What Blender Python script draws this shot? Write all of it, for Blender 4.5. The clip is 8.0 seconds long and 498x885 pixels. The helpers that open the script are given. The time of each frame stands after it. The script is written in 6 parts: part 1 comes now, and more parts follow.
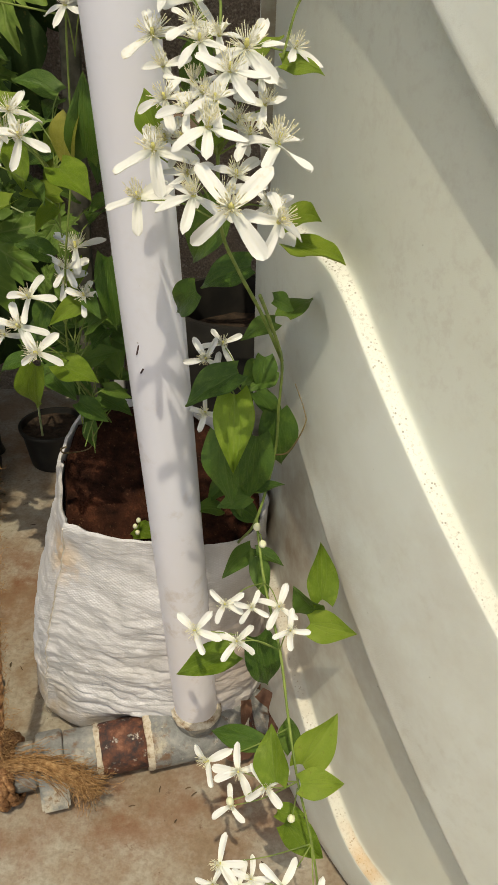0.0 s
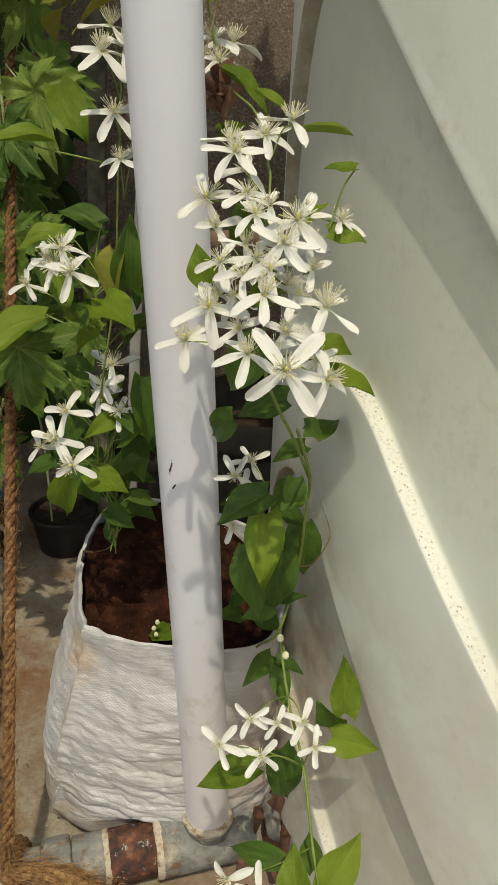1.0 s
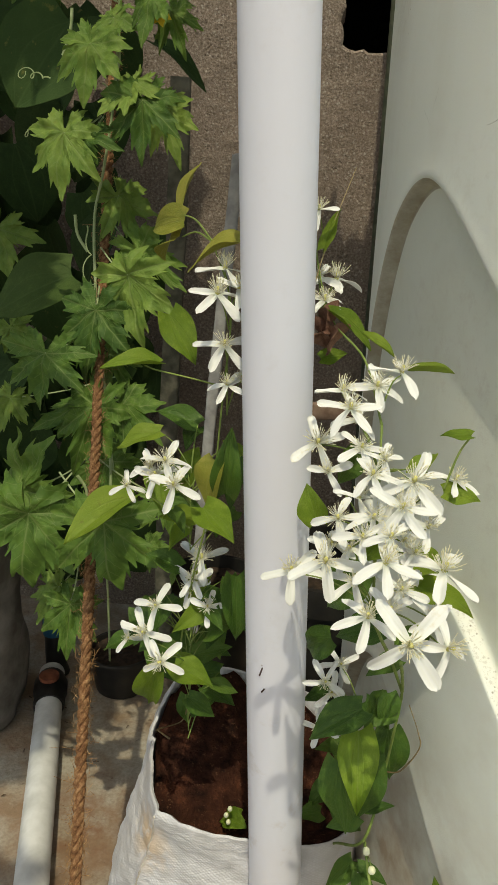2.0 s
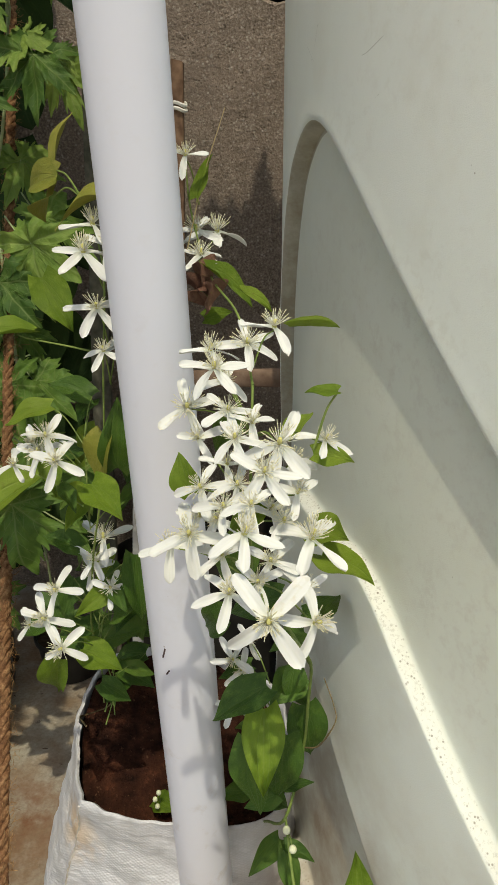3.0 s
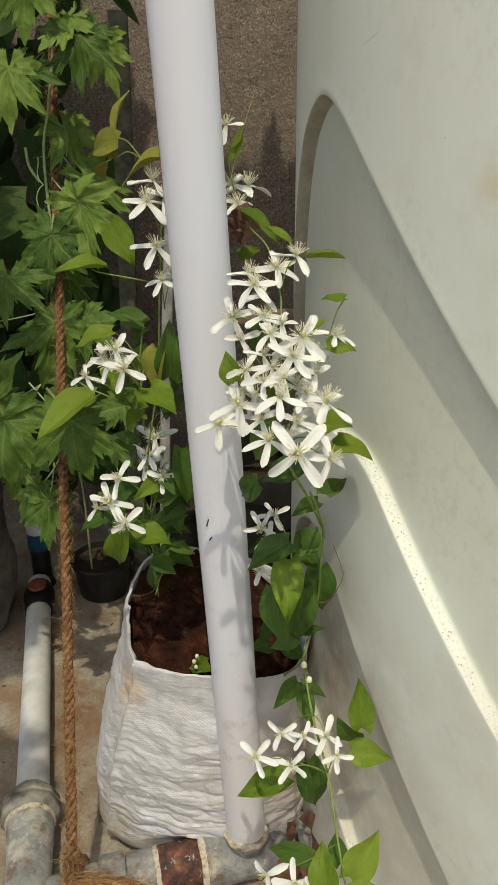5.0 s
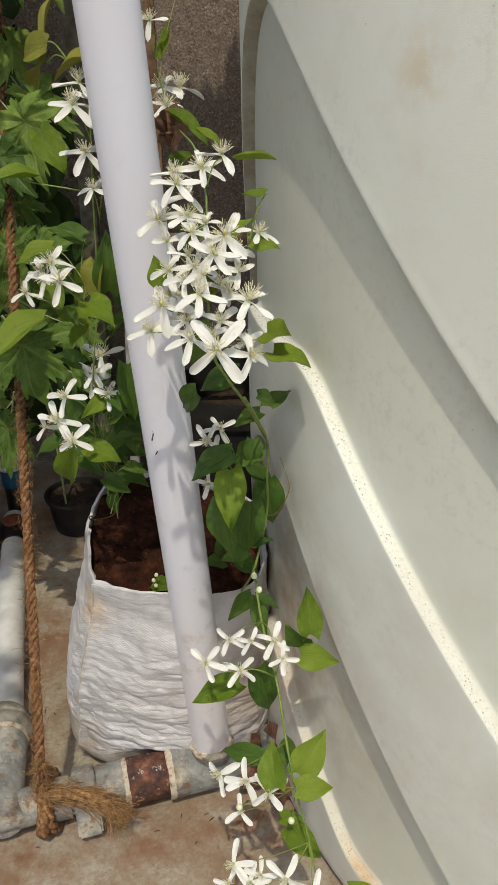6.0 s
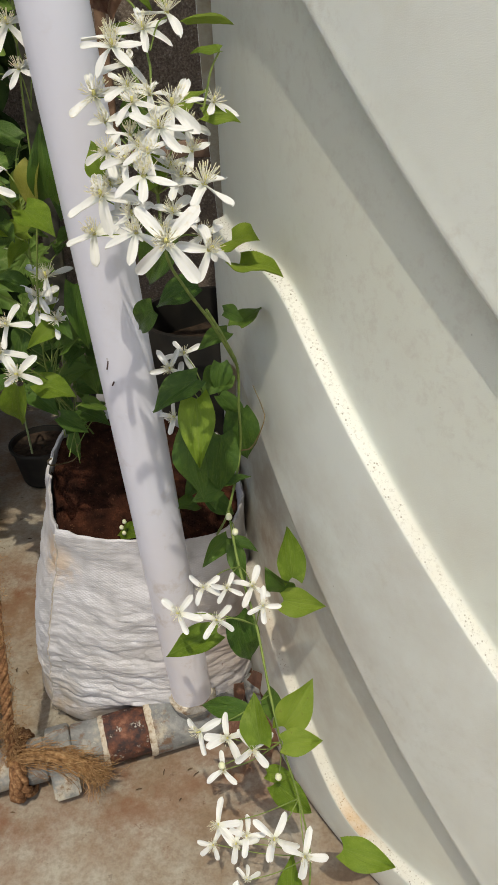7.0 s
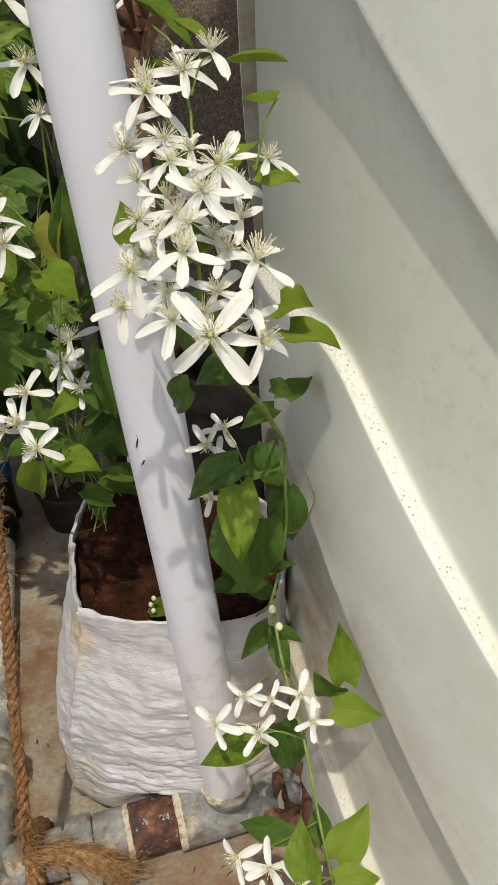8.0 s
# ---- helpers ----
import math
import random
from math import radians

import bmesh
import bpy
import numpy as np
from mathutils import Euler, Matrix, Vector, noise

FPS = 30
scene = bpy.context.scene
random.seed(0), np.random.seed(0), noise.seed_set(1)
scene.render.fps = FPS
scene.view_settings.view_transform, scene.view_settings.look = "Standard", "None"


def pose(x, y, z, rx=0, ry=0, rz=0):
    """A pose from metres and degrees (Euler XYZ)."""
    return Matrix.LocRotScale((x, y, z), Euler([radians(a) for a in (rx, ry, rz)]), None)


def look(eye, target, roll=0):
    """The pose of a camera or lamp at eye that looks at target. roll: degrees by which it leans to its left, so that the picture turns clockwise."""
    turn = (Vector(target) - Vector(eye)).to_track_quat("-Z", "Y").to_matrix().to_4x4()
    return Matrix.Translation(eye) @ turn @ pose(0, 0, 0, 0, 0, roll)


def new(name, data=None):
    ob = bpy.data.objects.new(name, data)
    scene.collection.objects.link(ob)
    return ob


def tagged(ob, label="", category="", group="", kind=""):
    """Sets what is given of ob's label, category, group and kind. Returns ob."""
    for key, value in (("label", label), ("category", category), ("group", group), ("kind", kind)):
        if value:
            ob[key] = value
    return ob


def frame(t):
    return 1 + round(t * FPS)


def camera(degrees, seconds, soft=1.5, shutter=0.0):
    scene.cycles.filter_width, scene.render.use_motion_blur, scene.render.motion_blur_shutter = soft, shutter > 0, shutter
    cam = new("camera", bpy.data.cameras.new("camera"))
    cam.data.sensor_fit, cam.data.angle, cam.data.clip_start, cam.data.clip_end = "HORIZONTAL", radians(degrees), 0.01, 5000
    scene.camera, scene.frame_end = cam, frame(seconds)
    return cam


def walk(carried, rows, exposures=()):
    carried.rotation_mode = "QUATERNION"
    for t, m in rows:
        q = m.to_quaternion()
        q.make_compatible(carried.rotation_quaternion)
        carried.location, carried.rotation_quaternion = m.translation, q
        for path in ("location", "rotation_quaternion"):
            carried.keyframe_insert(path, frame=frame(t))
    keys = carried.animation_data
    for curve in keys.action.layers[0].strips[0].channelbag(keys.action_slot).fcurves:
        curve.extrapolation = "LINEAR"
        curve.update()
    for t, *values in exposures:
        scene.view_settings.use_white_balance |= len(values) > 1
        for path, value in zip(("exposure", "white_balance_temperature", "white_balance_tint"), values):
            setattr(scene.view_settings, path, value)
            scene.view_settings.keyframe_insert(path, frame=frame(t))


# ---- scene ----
cam = camera(36.5, 8.0, soft=0.55)
PATH = [
    (0, (0.028, -0.036, 0.925), (-0.019, 1.684, -0.093), 1.0),
    (0.5, (0.03, -0.02, 0.938), (0.019, 1.726, -0.038), 1.4),
    (1, (-0.004, -0.039, 0.973), (-0.044, 1.769, 0.119), 2.1),
    (1.2, (-0.03, -0.038, 1.016), (-0.13, 1.806, 0.248), 2.5),
    (2.3, (-0.057, 0.011, 1.067), (-0.22, 1.909, 0.456), 2.1),
    (2.5, (-0.031, 0.03, 1.06), (-0.163, 1.919, 0.415), 1.5),
    (3, (0.012, 0.023, 1.049), (-0.078, 1.903, 0.372), 0.0),
    (3.5, (0.009, -0.014, 1.038), (-0.063, 1.856, 0.333), -0.4),
    (4, (-0.036, -0.063, 1.053), (-0.136, 1.802, 0.337), 1.0),
    (4.5, (-0.054, -0.143, 1.067), (-0.174, 1.731, 0.377), -0.2),
    (5, (-0.003, -0.161, 1.053), (-0.1, 1.687, 0.294), -0.6),
    (5.2, (0.016, -0.168, 1.047), (-0.08, 1.677, 0.281), -0.9),
    (6.3, (0.061, -0.177, 0.99), (0.006, 1.582, 0.039), -2.5),
    (6.5, (0.066, -0.173, 0.968), (0.045, 1.567, -0.019), -3.3),
    (7, (0.058, -0.107, 0.956), (0.029, 1.622, -0.049), -3.0),
    (7.5, (0.052, -0.046, 0.97), (0.008, 1.711, 0.015), -3.3),
    (8, (0.042, 0.005, 0.964), (-0.061, 1.755, 0.001), -3.8),
]
walk(cam, [(t, look(eye, target, roll)) for t, eye, target, roll in PATH],
     exposures=[(0, 0.08, 8350, 4), (0.5, 0.02, 8350, 3), (1.0, -0.13, 8300, 2), (1.2, -0.12, 8200, 1), (2.5, 0.10, 7900, -1), (3, 0.0, 7700, 2), (3.5, 0.02, 7700, 3), (4.5, 0.05, 7900, 1), (5.2, -0.06, 7850, 2), (6.5, -0.03, 7450, 7), (7.5, 0.0, 7450, 7), (8, 0.06, 7600, 6)])


# ---- light ----
SUN = Vector((0.032, -0.41, 0.78))
world = bpy.data.worlds.new("sky")
scene.world = world
world.use_nodes = True
wn = world.node_tree
sky = wn.nodes.new("ShaderNodeTexSky")
sky.sky_type, sky.sun_disc = "NISHITA", False
sky.air_density, sky.dust_density = 1.0, 2.5
sky.sun_elevation, sky.sun_rotation = radians(62.2), radians(184.5)
wn.nodes["Background"].inputs[1].default_value = 0.15
wn.links.new(sky.outputs[0], wn.nodes["Background"].inputs[0])
sun = new("sun", bpy.data.lights.new("sun", "SUN"))
sun.data.energy, sun.data.angle, sun.data.color = 2.15, radians(0.6), (1.0, 0.95, 0.85)
sun.matrix_world = look(SUN * 10, (0, 0, 0))


# ---- materials ----
class Nodes:
    """A small writer of node materials."""

    def __init__(self, name, rough=0.6, spec=0.4):
        self.mat = bpy.data.materials.new(name)
        self.mat.use_nodes = True
        self.tree = self.mat.node_tree
        self.bsdf = self.tree.nodes["Principled BSDF"]
        self.bsdf.inputs["Roughness"].default_value = rough
        self.bsdf.inputs["Specular IOR Level"].default_value = spec
        self.out = self.tree.nodes["Material Output"]
        tc = self.tree.nodes.new("ShaderNodeTexCoord")
        self.co = tc.outputs["Object"]

    def node(self, kind, ins=(), **props):
        n = self.tree.nodes.new(kind)
        for k, v in props.items():
            set_choice(n, k, v)
        for k, v in dict(ins).items():
            if isinstance(v, bpy.types.NodeSocket):
                self.tree.links.new(v, n.inputs[k])
            else:
                n.inputs[k].default_value = v
        return n

    def stretch(self, x, y, z):
        return self.node("ShaderNodeMapping", {"Vector": self.co, "Scale": (x, y, z)}).outputs[0]

    def noise(self, scale, detail=4.0, rough=0.55, co=None):
        n = self.node("ShaderNodeTexNoise", {"Vector": co or self.co, "Scale": scale, "Detail": detail, "Roughness": rough})
        return n.outputs["Fac"]

    def cells(self, scale, feature="F1", co=None):
        n = self.tree.nodes.new("ShaderNodeTexVoronoi")
        n.feature = feature
        self.tree.links.new(co or self.co, n.inputs["Vector"])
        n.inputs["Scale"].default_value = scale
        return n.outputs["Distance"]

    def ramp(self, fac, *stops):
        n = self.tree.nodes.new("ShaderNodeValToRGB")
        self.tree.links.new(fac, n.inputs[0])
        e = n.color_ramp.elements
        while len(e) < len(stops):
            e.new(0.5)
        for el, (p, c) in zip(e, stops):
            el.position = p
            el.color = (*c, 1.0) if isinstance(c, tuple) else (c, c, c, 1.0)
        return n.outputs[0]

    def math(self, op, a, b=0.0, c=0.0):
        n = self.tree.nodes.new("ShaderNodeMath")
        n.operation = op
        for k, v in enumerate((a, b, c)):
            if isinstance(v, bpy.types.NodeSocket):
                self.tree.links.new(v, n.inputs[k])
            else:
                n.inputs[k].default_value = v
        return n.outputs[0]

    def mix(self, fac, a, b, blend="MIX"):
        n = self.tree.nodes.new("ShaderNodeMix")
        n.data_type, n.blend_type = "RGBA", blend
        for k, v in ((0, fac), (6, a), (7, b)):
            if isinstance(v, bpy.types.NodeSocket):
                self.tree.links.new(v, n.inputs[k])
            elif isinstance(v, tuple):
                n.inputs[k].default_value = (*v, 1.0)
            else:
                n.inputs[k].default_value = v
        return n.outputs[2]

    def axis(self, k):
        n = self.tree.nodes.new("ShaderNodeSeparateXYZ")
        self.tree.links.new(self.co, n.inputs[0])
        return n.outputs[k]

    def spot(self, place, radius, soft=1.0):
        """1 at a place of the mesh, 0 past the radius."""
        n = self.node("ShaderNodeVectorMath", {0: self.co, 1: place})
        n.operation = "DISTANCE"
        m = self.tree.nodes.new("ShaderNodeMapRange")
        self.tree.links.new(n.outputs["Value"], m.inputs[0])
        m.inputs[1].default_value, m.inputs[2].default_value = radius * (1 - soft), radius
        m.inputs[3].default_value, m.inputs[4].default_value = 1.0, 0.0
        return m.outputs[0]

    def rand(self):
        return self.tree.nodes.new("ShaderNodeObjectInfo").outputs["Random"]

    def finish(self, colour, bump=None, dist=0.001, strength=1.0, rough=None):
        if isinstance(colour, tuple):
            self.bsdf.inputs["Base Color"].default_value = (*colour, 1.0)
        else:
            self.tree.links.new(colour, self.bsdf.inputs["Base Color"])
        if bump is not None:
            b = self.node("ShaderNodeBump", {"Height": bump, "Distance": dist, "Strength": strength})
            self.tree.links.new(b.outputs[0], self.bsdf.inputs["Normal"])
        if rough is not None:
            self.tree.links.new(rough, self.bsdf.inputs["Roughness"])
        return self.mat

    def glow_through(self, colour, share):
        """Light that comes through a thin leaf or petal."""
        t = self.tree.nodes.new("ShaderNodeBsdfTranslucent")
        if isinstance(colour, tuple):
            t.inputs[0].default_value = (*colour, 1.0)
        else:
            self.tree.links.new(colour, t.inputs[0])
        m = self.tree.nodes.new("ShaderNodeMixShader")
        m.inputs[0].default_value = share
        self.tree.links.new(self.bsdf.outputs[0], m.inputs[1])
        self.tree.links.new(t.outputs[0], m.inputs[2])
        self.tree.links.new(m.outputs[0], self.out.inputs[0])
        return self.mat


def set_choice(n, key, value):
    if key == "operation":
        n.operation = value
    elif key == "feature":
        n.feature = value


def concrete_floor():
    m = Nodes("floor_concrete", 0.85, 0.25)
    big, mid, fine = m.noise(2.6, 5), m.noise(11, 6, 0.65), m.noise(160, 3)
    c = m.ramp(mid, (0.3, (0.235, 0.18, 0.125)), (0.5, (0.285, 0.235, 0.18)), (0.72, (0.335, 0.295, 0.24)))
    c = m.mix(m.ramp(big, (0.44, 0.0), (0.64, 0.6)), c, (0.26, 0.16, 0.10))
    film = m.ramp(m.noise(5.5, 6, 0.7), (0.43, 0.0), (0.60, 0.8))
    c = m.mix(film, c, (0.40, 0.385, 0.335))
    c = m.mix(m.ramp(m.noise(17, 6, 0.72), (0.60, 0.0), (0.70, 0.4)), c, (0.20, 0.085, 0.05))
    c = m.mix(m.ramp(m.noise(34, 5, 0.7), (0.64, 0.0), (0.70, 0.7)), c, (0.10, 0.075, 0.055))
    c = m.mix(m.ramp(fine, (0.35, 0.35), (0.6, 0.0)), c, (0.16, 0.11, 0.075))
    pits = m.ramp(m.cells(75), (0.03, 1.0), (0.085, 0.0))
    c = m.mix(m.math("MULTIPLY", pits, m.ramp(m.noise(9), (0.47, 0.0), (0.6, 0.85))), c, (0.05, 0.038, 0.03))
    for place, reach in (((-0.16, 0.575, 0.0), 0.13), ((0.0, 0.60, 0.0), 0.12), ((-0.33, 0.53, 0.0), 0.12), ((-0.02, 0.33, 0.0), 0.10), ((-0.42, 1.02, 0.0), 0.16)):
        rust = m.math("MULTIPLY", m.spot(place, reach), m.ramp(m.noise(21, 6, 0.7), (0.40, 0.1), (0.62, 0.95)))
        c = m.mix(rust, c, (0.19, 0.085, 0.045))
    h = m.math("ADD", m.math("MULTIPLY", mid, 0.6), m.math("MULTIPLY", fine, 0.5))
    return m.finish(c, h, 0.003, 0.8, m.ramp(mid, (0.3, 0.65), (0.7, 0.95)))


def rough_wall():
    """Grey-brown cement render full of small pale and dark grit."""
    m = Nodes("rough_cement", 0.95, 0.15)
    grain, grit, mid, big = m.noise(210, 4, 0.65), m.cells(120), m.noise(34, 4), m.noise(2.2, 4)
    c = m.ramp(grain, (0.3, (0.12, 0.095, 0.078)), (0.5, (0.235, 0.19, 0.16)), (0.7, (0.38, 0.32, 0.275)))
    c = m.mix(m.ramp(big, (0.4, 0.0), (0.65, 0.5)), c, (0.25, 0.195, 0.165))
    stone = m.math("MULTIPLY", m.ramp(grit, (0.22, 1.0), (0.36, 0.0)), m.ramp(m.noise(60, 2), (0.46, 0.0), (0.58, 0.8)))
    c = m.mix(stone, c, (0.42, 0.38, 0.34))
    hollow = m.math("MULTIPLY", m.ramp(m.cells(150), (0.2, 1.0), (0.45, 0.0)), m.ramp(m.noise(47, 2), (0.5, 0.0), (0.62, 0.4)))
    c = m.mix(hollow, c, (0.10, 0.075, 0.06))
    h = m.math("ADD", m.math("MULTIPLY", grain, 0.5), m.math("SUBTRACT", m.math("MULTIPLY", mid, 1.2), m.math("MULTIPLY", hollow, 0.5)))
    return m.finish(c, h, 0.006, 0.9)


def tank_plastic(name="tank_plastic", lip=0.0):
    """Weathered white plastic, slightly see-through, pitted; lip: share of brown wear and painted shade."""
    m = Nodes(name, 0.5, 0.35)
    big, mid = m.noise(2.4, 4), m.noise(14, 5, 0.6)
    # the raised bands are paler and pitted, the recesses slightly darker and smoother
    reach = m.node("ShaderNodeVectorMath", {0: m.stretch(1, 1, 0)})
    reach.operation = "LENGTH"
    raised = m.ramp(reach.outputs["Value"], (0.7795, 0.0), (0.790, 1.0))
    c = m.ramp(big, (0.35, (0.745, 0.795, 0.765)), (0.65, (0.785, 0.83, 0.82)))
    c = m.mix(m.math("MULTIPLY", m.math("SUBTRACT", 1.0, raised), m.ramp(m.noise(4, 5, 0.6), (0.3, 0.55), (0.7, 1.0))), c, (0.70, 0.74, 0.68))
    c = m.mix(m.ramp(mid, (0.55, 0.0), (0.75, 0.22)), c, (0.60, 0.58, 0.50))
    streak = m.noise(9, 4, 0.6, m.stretch(1, 1, 0.12))
    c = m.mix(m.ramp(streak, (0.55, 0.0), (0.8, 0.22)), c, (0.54, 0.51, 0.42))
    pits = m.ramp(m.cells(60), (0.02, 1.0), (0.05, 0.0))
    c = m.mix(m.math("MULTIPLY", pits, m.ramp(m.noise(21), (0.54, 0.0), (0.62, 0.85))), c, (0.16, 0.14, 0.10))
    scuff = m.math("MULTIPLY", m.ramp(m.noise(75, 5, 0.72), (0.5, 0.0), (0.66, 0.5)), m.ramp(m.noise(4.5, 3), (0.42, 0.0), (0.62, 1.0)))
    c = m.mix(scuff, c, (0.60, 0.60, 0.56))
    # dust, fine cracks and pits where rain lies on the ledges
    up = m.node("ShaderNodeSeparateXYZ", {0: m.node("ShaderNodeNewGeometry").outputs["Normal"]}).outputs[2]
    up = m.ramp(up, (0.45, 0.0), (0.8, 1.0))
    crack = m.ramp(m.noise(330, 3, 0.7), (0.36, 0.32), (0.46, 0.0))
    hole = m.math("MULTIPLY", m.ramp(m.cells(230), (0.14, 0.95), (0.27, 0.0)), m.ramp(m.noise(45), (0.40, 0.0), (0.52, 1.0)))
    c = m.mix(m.math("MULTIPLY", up, 0.4), c, (0.72, 0.71, 0.69))
    c = m.mix(m.math("MULTIPLY", up, m.math("MAXIMUM", crack, hole)), c, (0.13, 0.11, 0.08))
    grime = m.math("MULTIPLY", m.ramp(m.noise(3.4, 6, 0.72), (0.48, 0.0), (0.68, 0.4)), m.ramp(m.axis(2), (0.3, 1.0), (1.1, 0.2)))
    c = m.mix(grime, c, (0.56, 0.53, 0.47))
    # duller and browner towards the foot, in soft patches
    foot_tone = m.math("MULTIPLY", m.ramp(m.axis(2), (0.05, 0.6), (0.62, 0.0)), m.ramp(m.noise(6, 5, 0.6), (0.3, 0.35), (0.7, 1.0)))
    c = m.mix(foot_tone, c, (0.50, 0.48, 0.42))
    rust = m.math("MULTIPLY", m.math("MULTIPLY", m.spot(RUST_SPOT, 0.06), m.ramp(up, (0.0, 0.12), (0.6, 1.0))), m.ramp(m.noise(30), (0.35, 0.3), (0.6, 1.0)))
    c = m.mix(rust, c, (0.50, 0.30, 0.12))
    tea = m.math("MULTIPLY", m.spot((-0.645, -0.47, 1.015), 0.035), m.ramp(m.noise(50), (0.4, 0.0), (0.6, 0.6)))
    c = m.mix(tea, c, (0.62, 0.52, 0.33))
    soil = m.math("MULTIPLY", m.ramp(m.axis(2), (0.0, 1.0), (0.05, 0.0)), m.ramp(m.noise(18), (0.35, 0.1), (0.7, 0.8)))
    c = m.mix(soil, c, (0.36, 0.26, 0.16))
    splash = m.math("MULTIPLY", m.spot((-0.751, -0.244, 0.33), 0.32), m.ramp(m.noise(13, 5, 0.65), (0.36, 0.2), (0.58, 0.95)))
    c = m.mix(splash, c, (0.36, 0.27, 0.19))
    # brown wear on the lip, darkened to carry the shade under it too
    if lip:
        c = m.mix(m.ramp(m.noise(26, 5, 0.7), (0.3, 0.5), (0.62, lip)), c, (0.25, 0.205, 0.145))
    peel = m.math("ADD", m.math("MULTIPLY", m.cells(1000), 0.5), m.math("MULTIPLY", m.noise(1250, 2, 0.6), 0.9))
    smooth = m.ramp(m.noise(5, 3), (0.35, 0.6), (0.65, 1.0))
    h = m.math("ADD", m.math("MULTIPLY", m.math("MULTIPLY", peel, m.math("MULTIPLY", smooth, m.ramp(raised, (0.0, 0.75), (1.0, 1.0)))), 0.52), m.math("MULTIPLY", mid, 0.6))
    h = m.math("SUBTRACT", h, m.math("MULTIPLY", pits, 0.3))
    m.bsdf.inputs["Subsurface Weight"].default_value = 0.15
    m.bsdf.inputs["Subsurface Radius"].default_value = (1.0, 0.9, 0.7)
    m.bsdf.inputs["Subsurface Scale"].default_value = 0.007
    return m.finish(c, h, 0.0008, 0.75)


def pvc_white():
    m = Nodes("white_pvc", 0.38, 0.45)
    c = m.mix(m.ramp(m.noise(7, 5), (0.45, 0.0), (0.75, 0.35)), (0.73, 0.76, 0.90), (0.75, 0.73, 0.83))
    c = m.mix(m.math("MULTIPLY", m.ramp(m.cells(38), (0.02, 1.0), (0.05, 0.0)), m.ramp(m.noise(16), (0.58, 0.0), (0.63, 0.7))), c, (0.25, 0.2, 0.2))
    blush = m.math("MULTIPLY", m.spot((-0.03, -0.03, 0.83), 0.05), 0.3)
    c = m.mix(blush, c, (0.72, 0.45, 0.28))
    dusty = m.math("MULTIPLY", m.ramp(m.axis(2), (0.12, 1.0), (0.55, 0.0)), m.ramp(m.noise(9, 5, 0.65), (0.3, 0.35), (0.65, 1.0)))
    c = m.mix(dusty, c, (0.72, 0.68, 0.70))
    mud = m.math("MULTIPLY", m.ramp(m.noise(24, 5, 0.7), (0.56, 0.0), (0.7, 0.5)), m.ramp(m.axis(2), (0.2, 1.0), (0.7, 0.15)))
    c = m.mix(mud, c, (0.42, 0.33, 0.25))
    scr = m.noise(60, 3, 0.6, m.stretch(1, 1, 0.05))
    return m.finish(c, scr, 0.0004, 0.5, m.ramp(m.noise(20), (0.3, 0.3), (0.7, 0.5)))


def grey_fitting():
    m = Nodes("grey_fitting", 0.75, 0.3)
    mid, fine = m.noise(35, 5, 0.65), m.noise(220, 3)
    c = m.ramp(mid, (0.3, (0.12, 0.125, 0.125)), (0.5, (0.22, 0.23, 0.235)), (0.7, (0.345, 0.345, 0.33)))
    c = m.mix(m.ramp(m.noise(14, 6, 0.72), (0.50, 0.0), (0.64, 0.85)), c, (0.50, 0.45, 0.36))
    c = m.mix(m.ramp(m.noise(24, 6, 0.75), (0.55, 0.0), (0.64, 0.85)), c, (0.17, 0.095, 0.055))
    c = m.mix(m.ramp(m.noise(90, 4, 0.7), (0.62, 0.0), (0.7, 0.7)), c, (0.55, 0.53, 0.48))
    return m.finish(c, m.math("ADD", mid, m.math("MULTIPLY", fine, 0.4)), 0.002, 0.9)


def rusty_band():
    m = Nodes("rust_brown_paint", 0.75, 0.3)
    mid, fine = m.noise(55, 5, 0.7), m.noise(180, 4)
    c = m.ramp(mid, (0.38, (0.040, 0.030, 0.032)), (0.54, (0.125, 0.052, 0.036)), (0.70, (0.27, 0.13, 0.085)))
    flake = m.ramp(m.noise(44, 6, 0.78), (0.60, 0.0), (0.64, 0.85))
    c = m.mix(flake, c, (0.60, 0.56, 0.52))
    return m.finish(c, m.math("ADD", m.math("ADD", mid, fine), flake), 0.0014, 0.9)


def joint_cement():
    m = Nodes("joint_cement", 0.85, 0.3)
    mid = m.noise(70, 5, 0.7)
    c = m.ramp(mid, (0.36, (0.20, 0.13, 0.08)), (0.48, (0.46, 0.40, 0.32)), (0.7, (0.66, 0.63, 0.57)))
    return m.finish(c, mid, 0.002, 1.0)


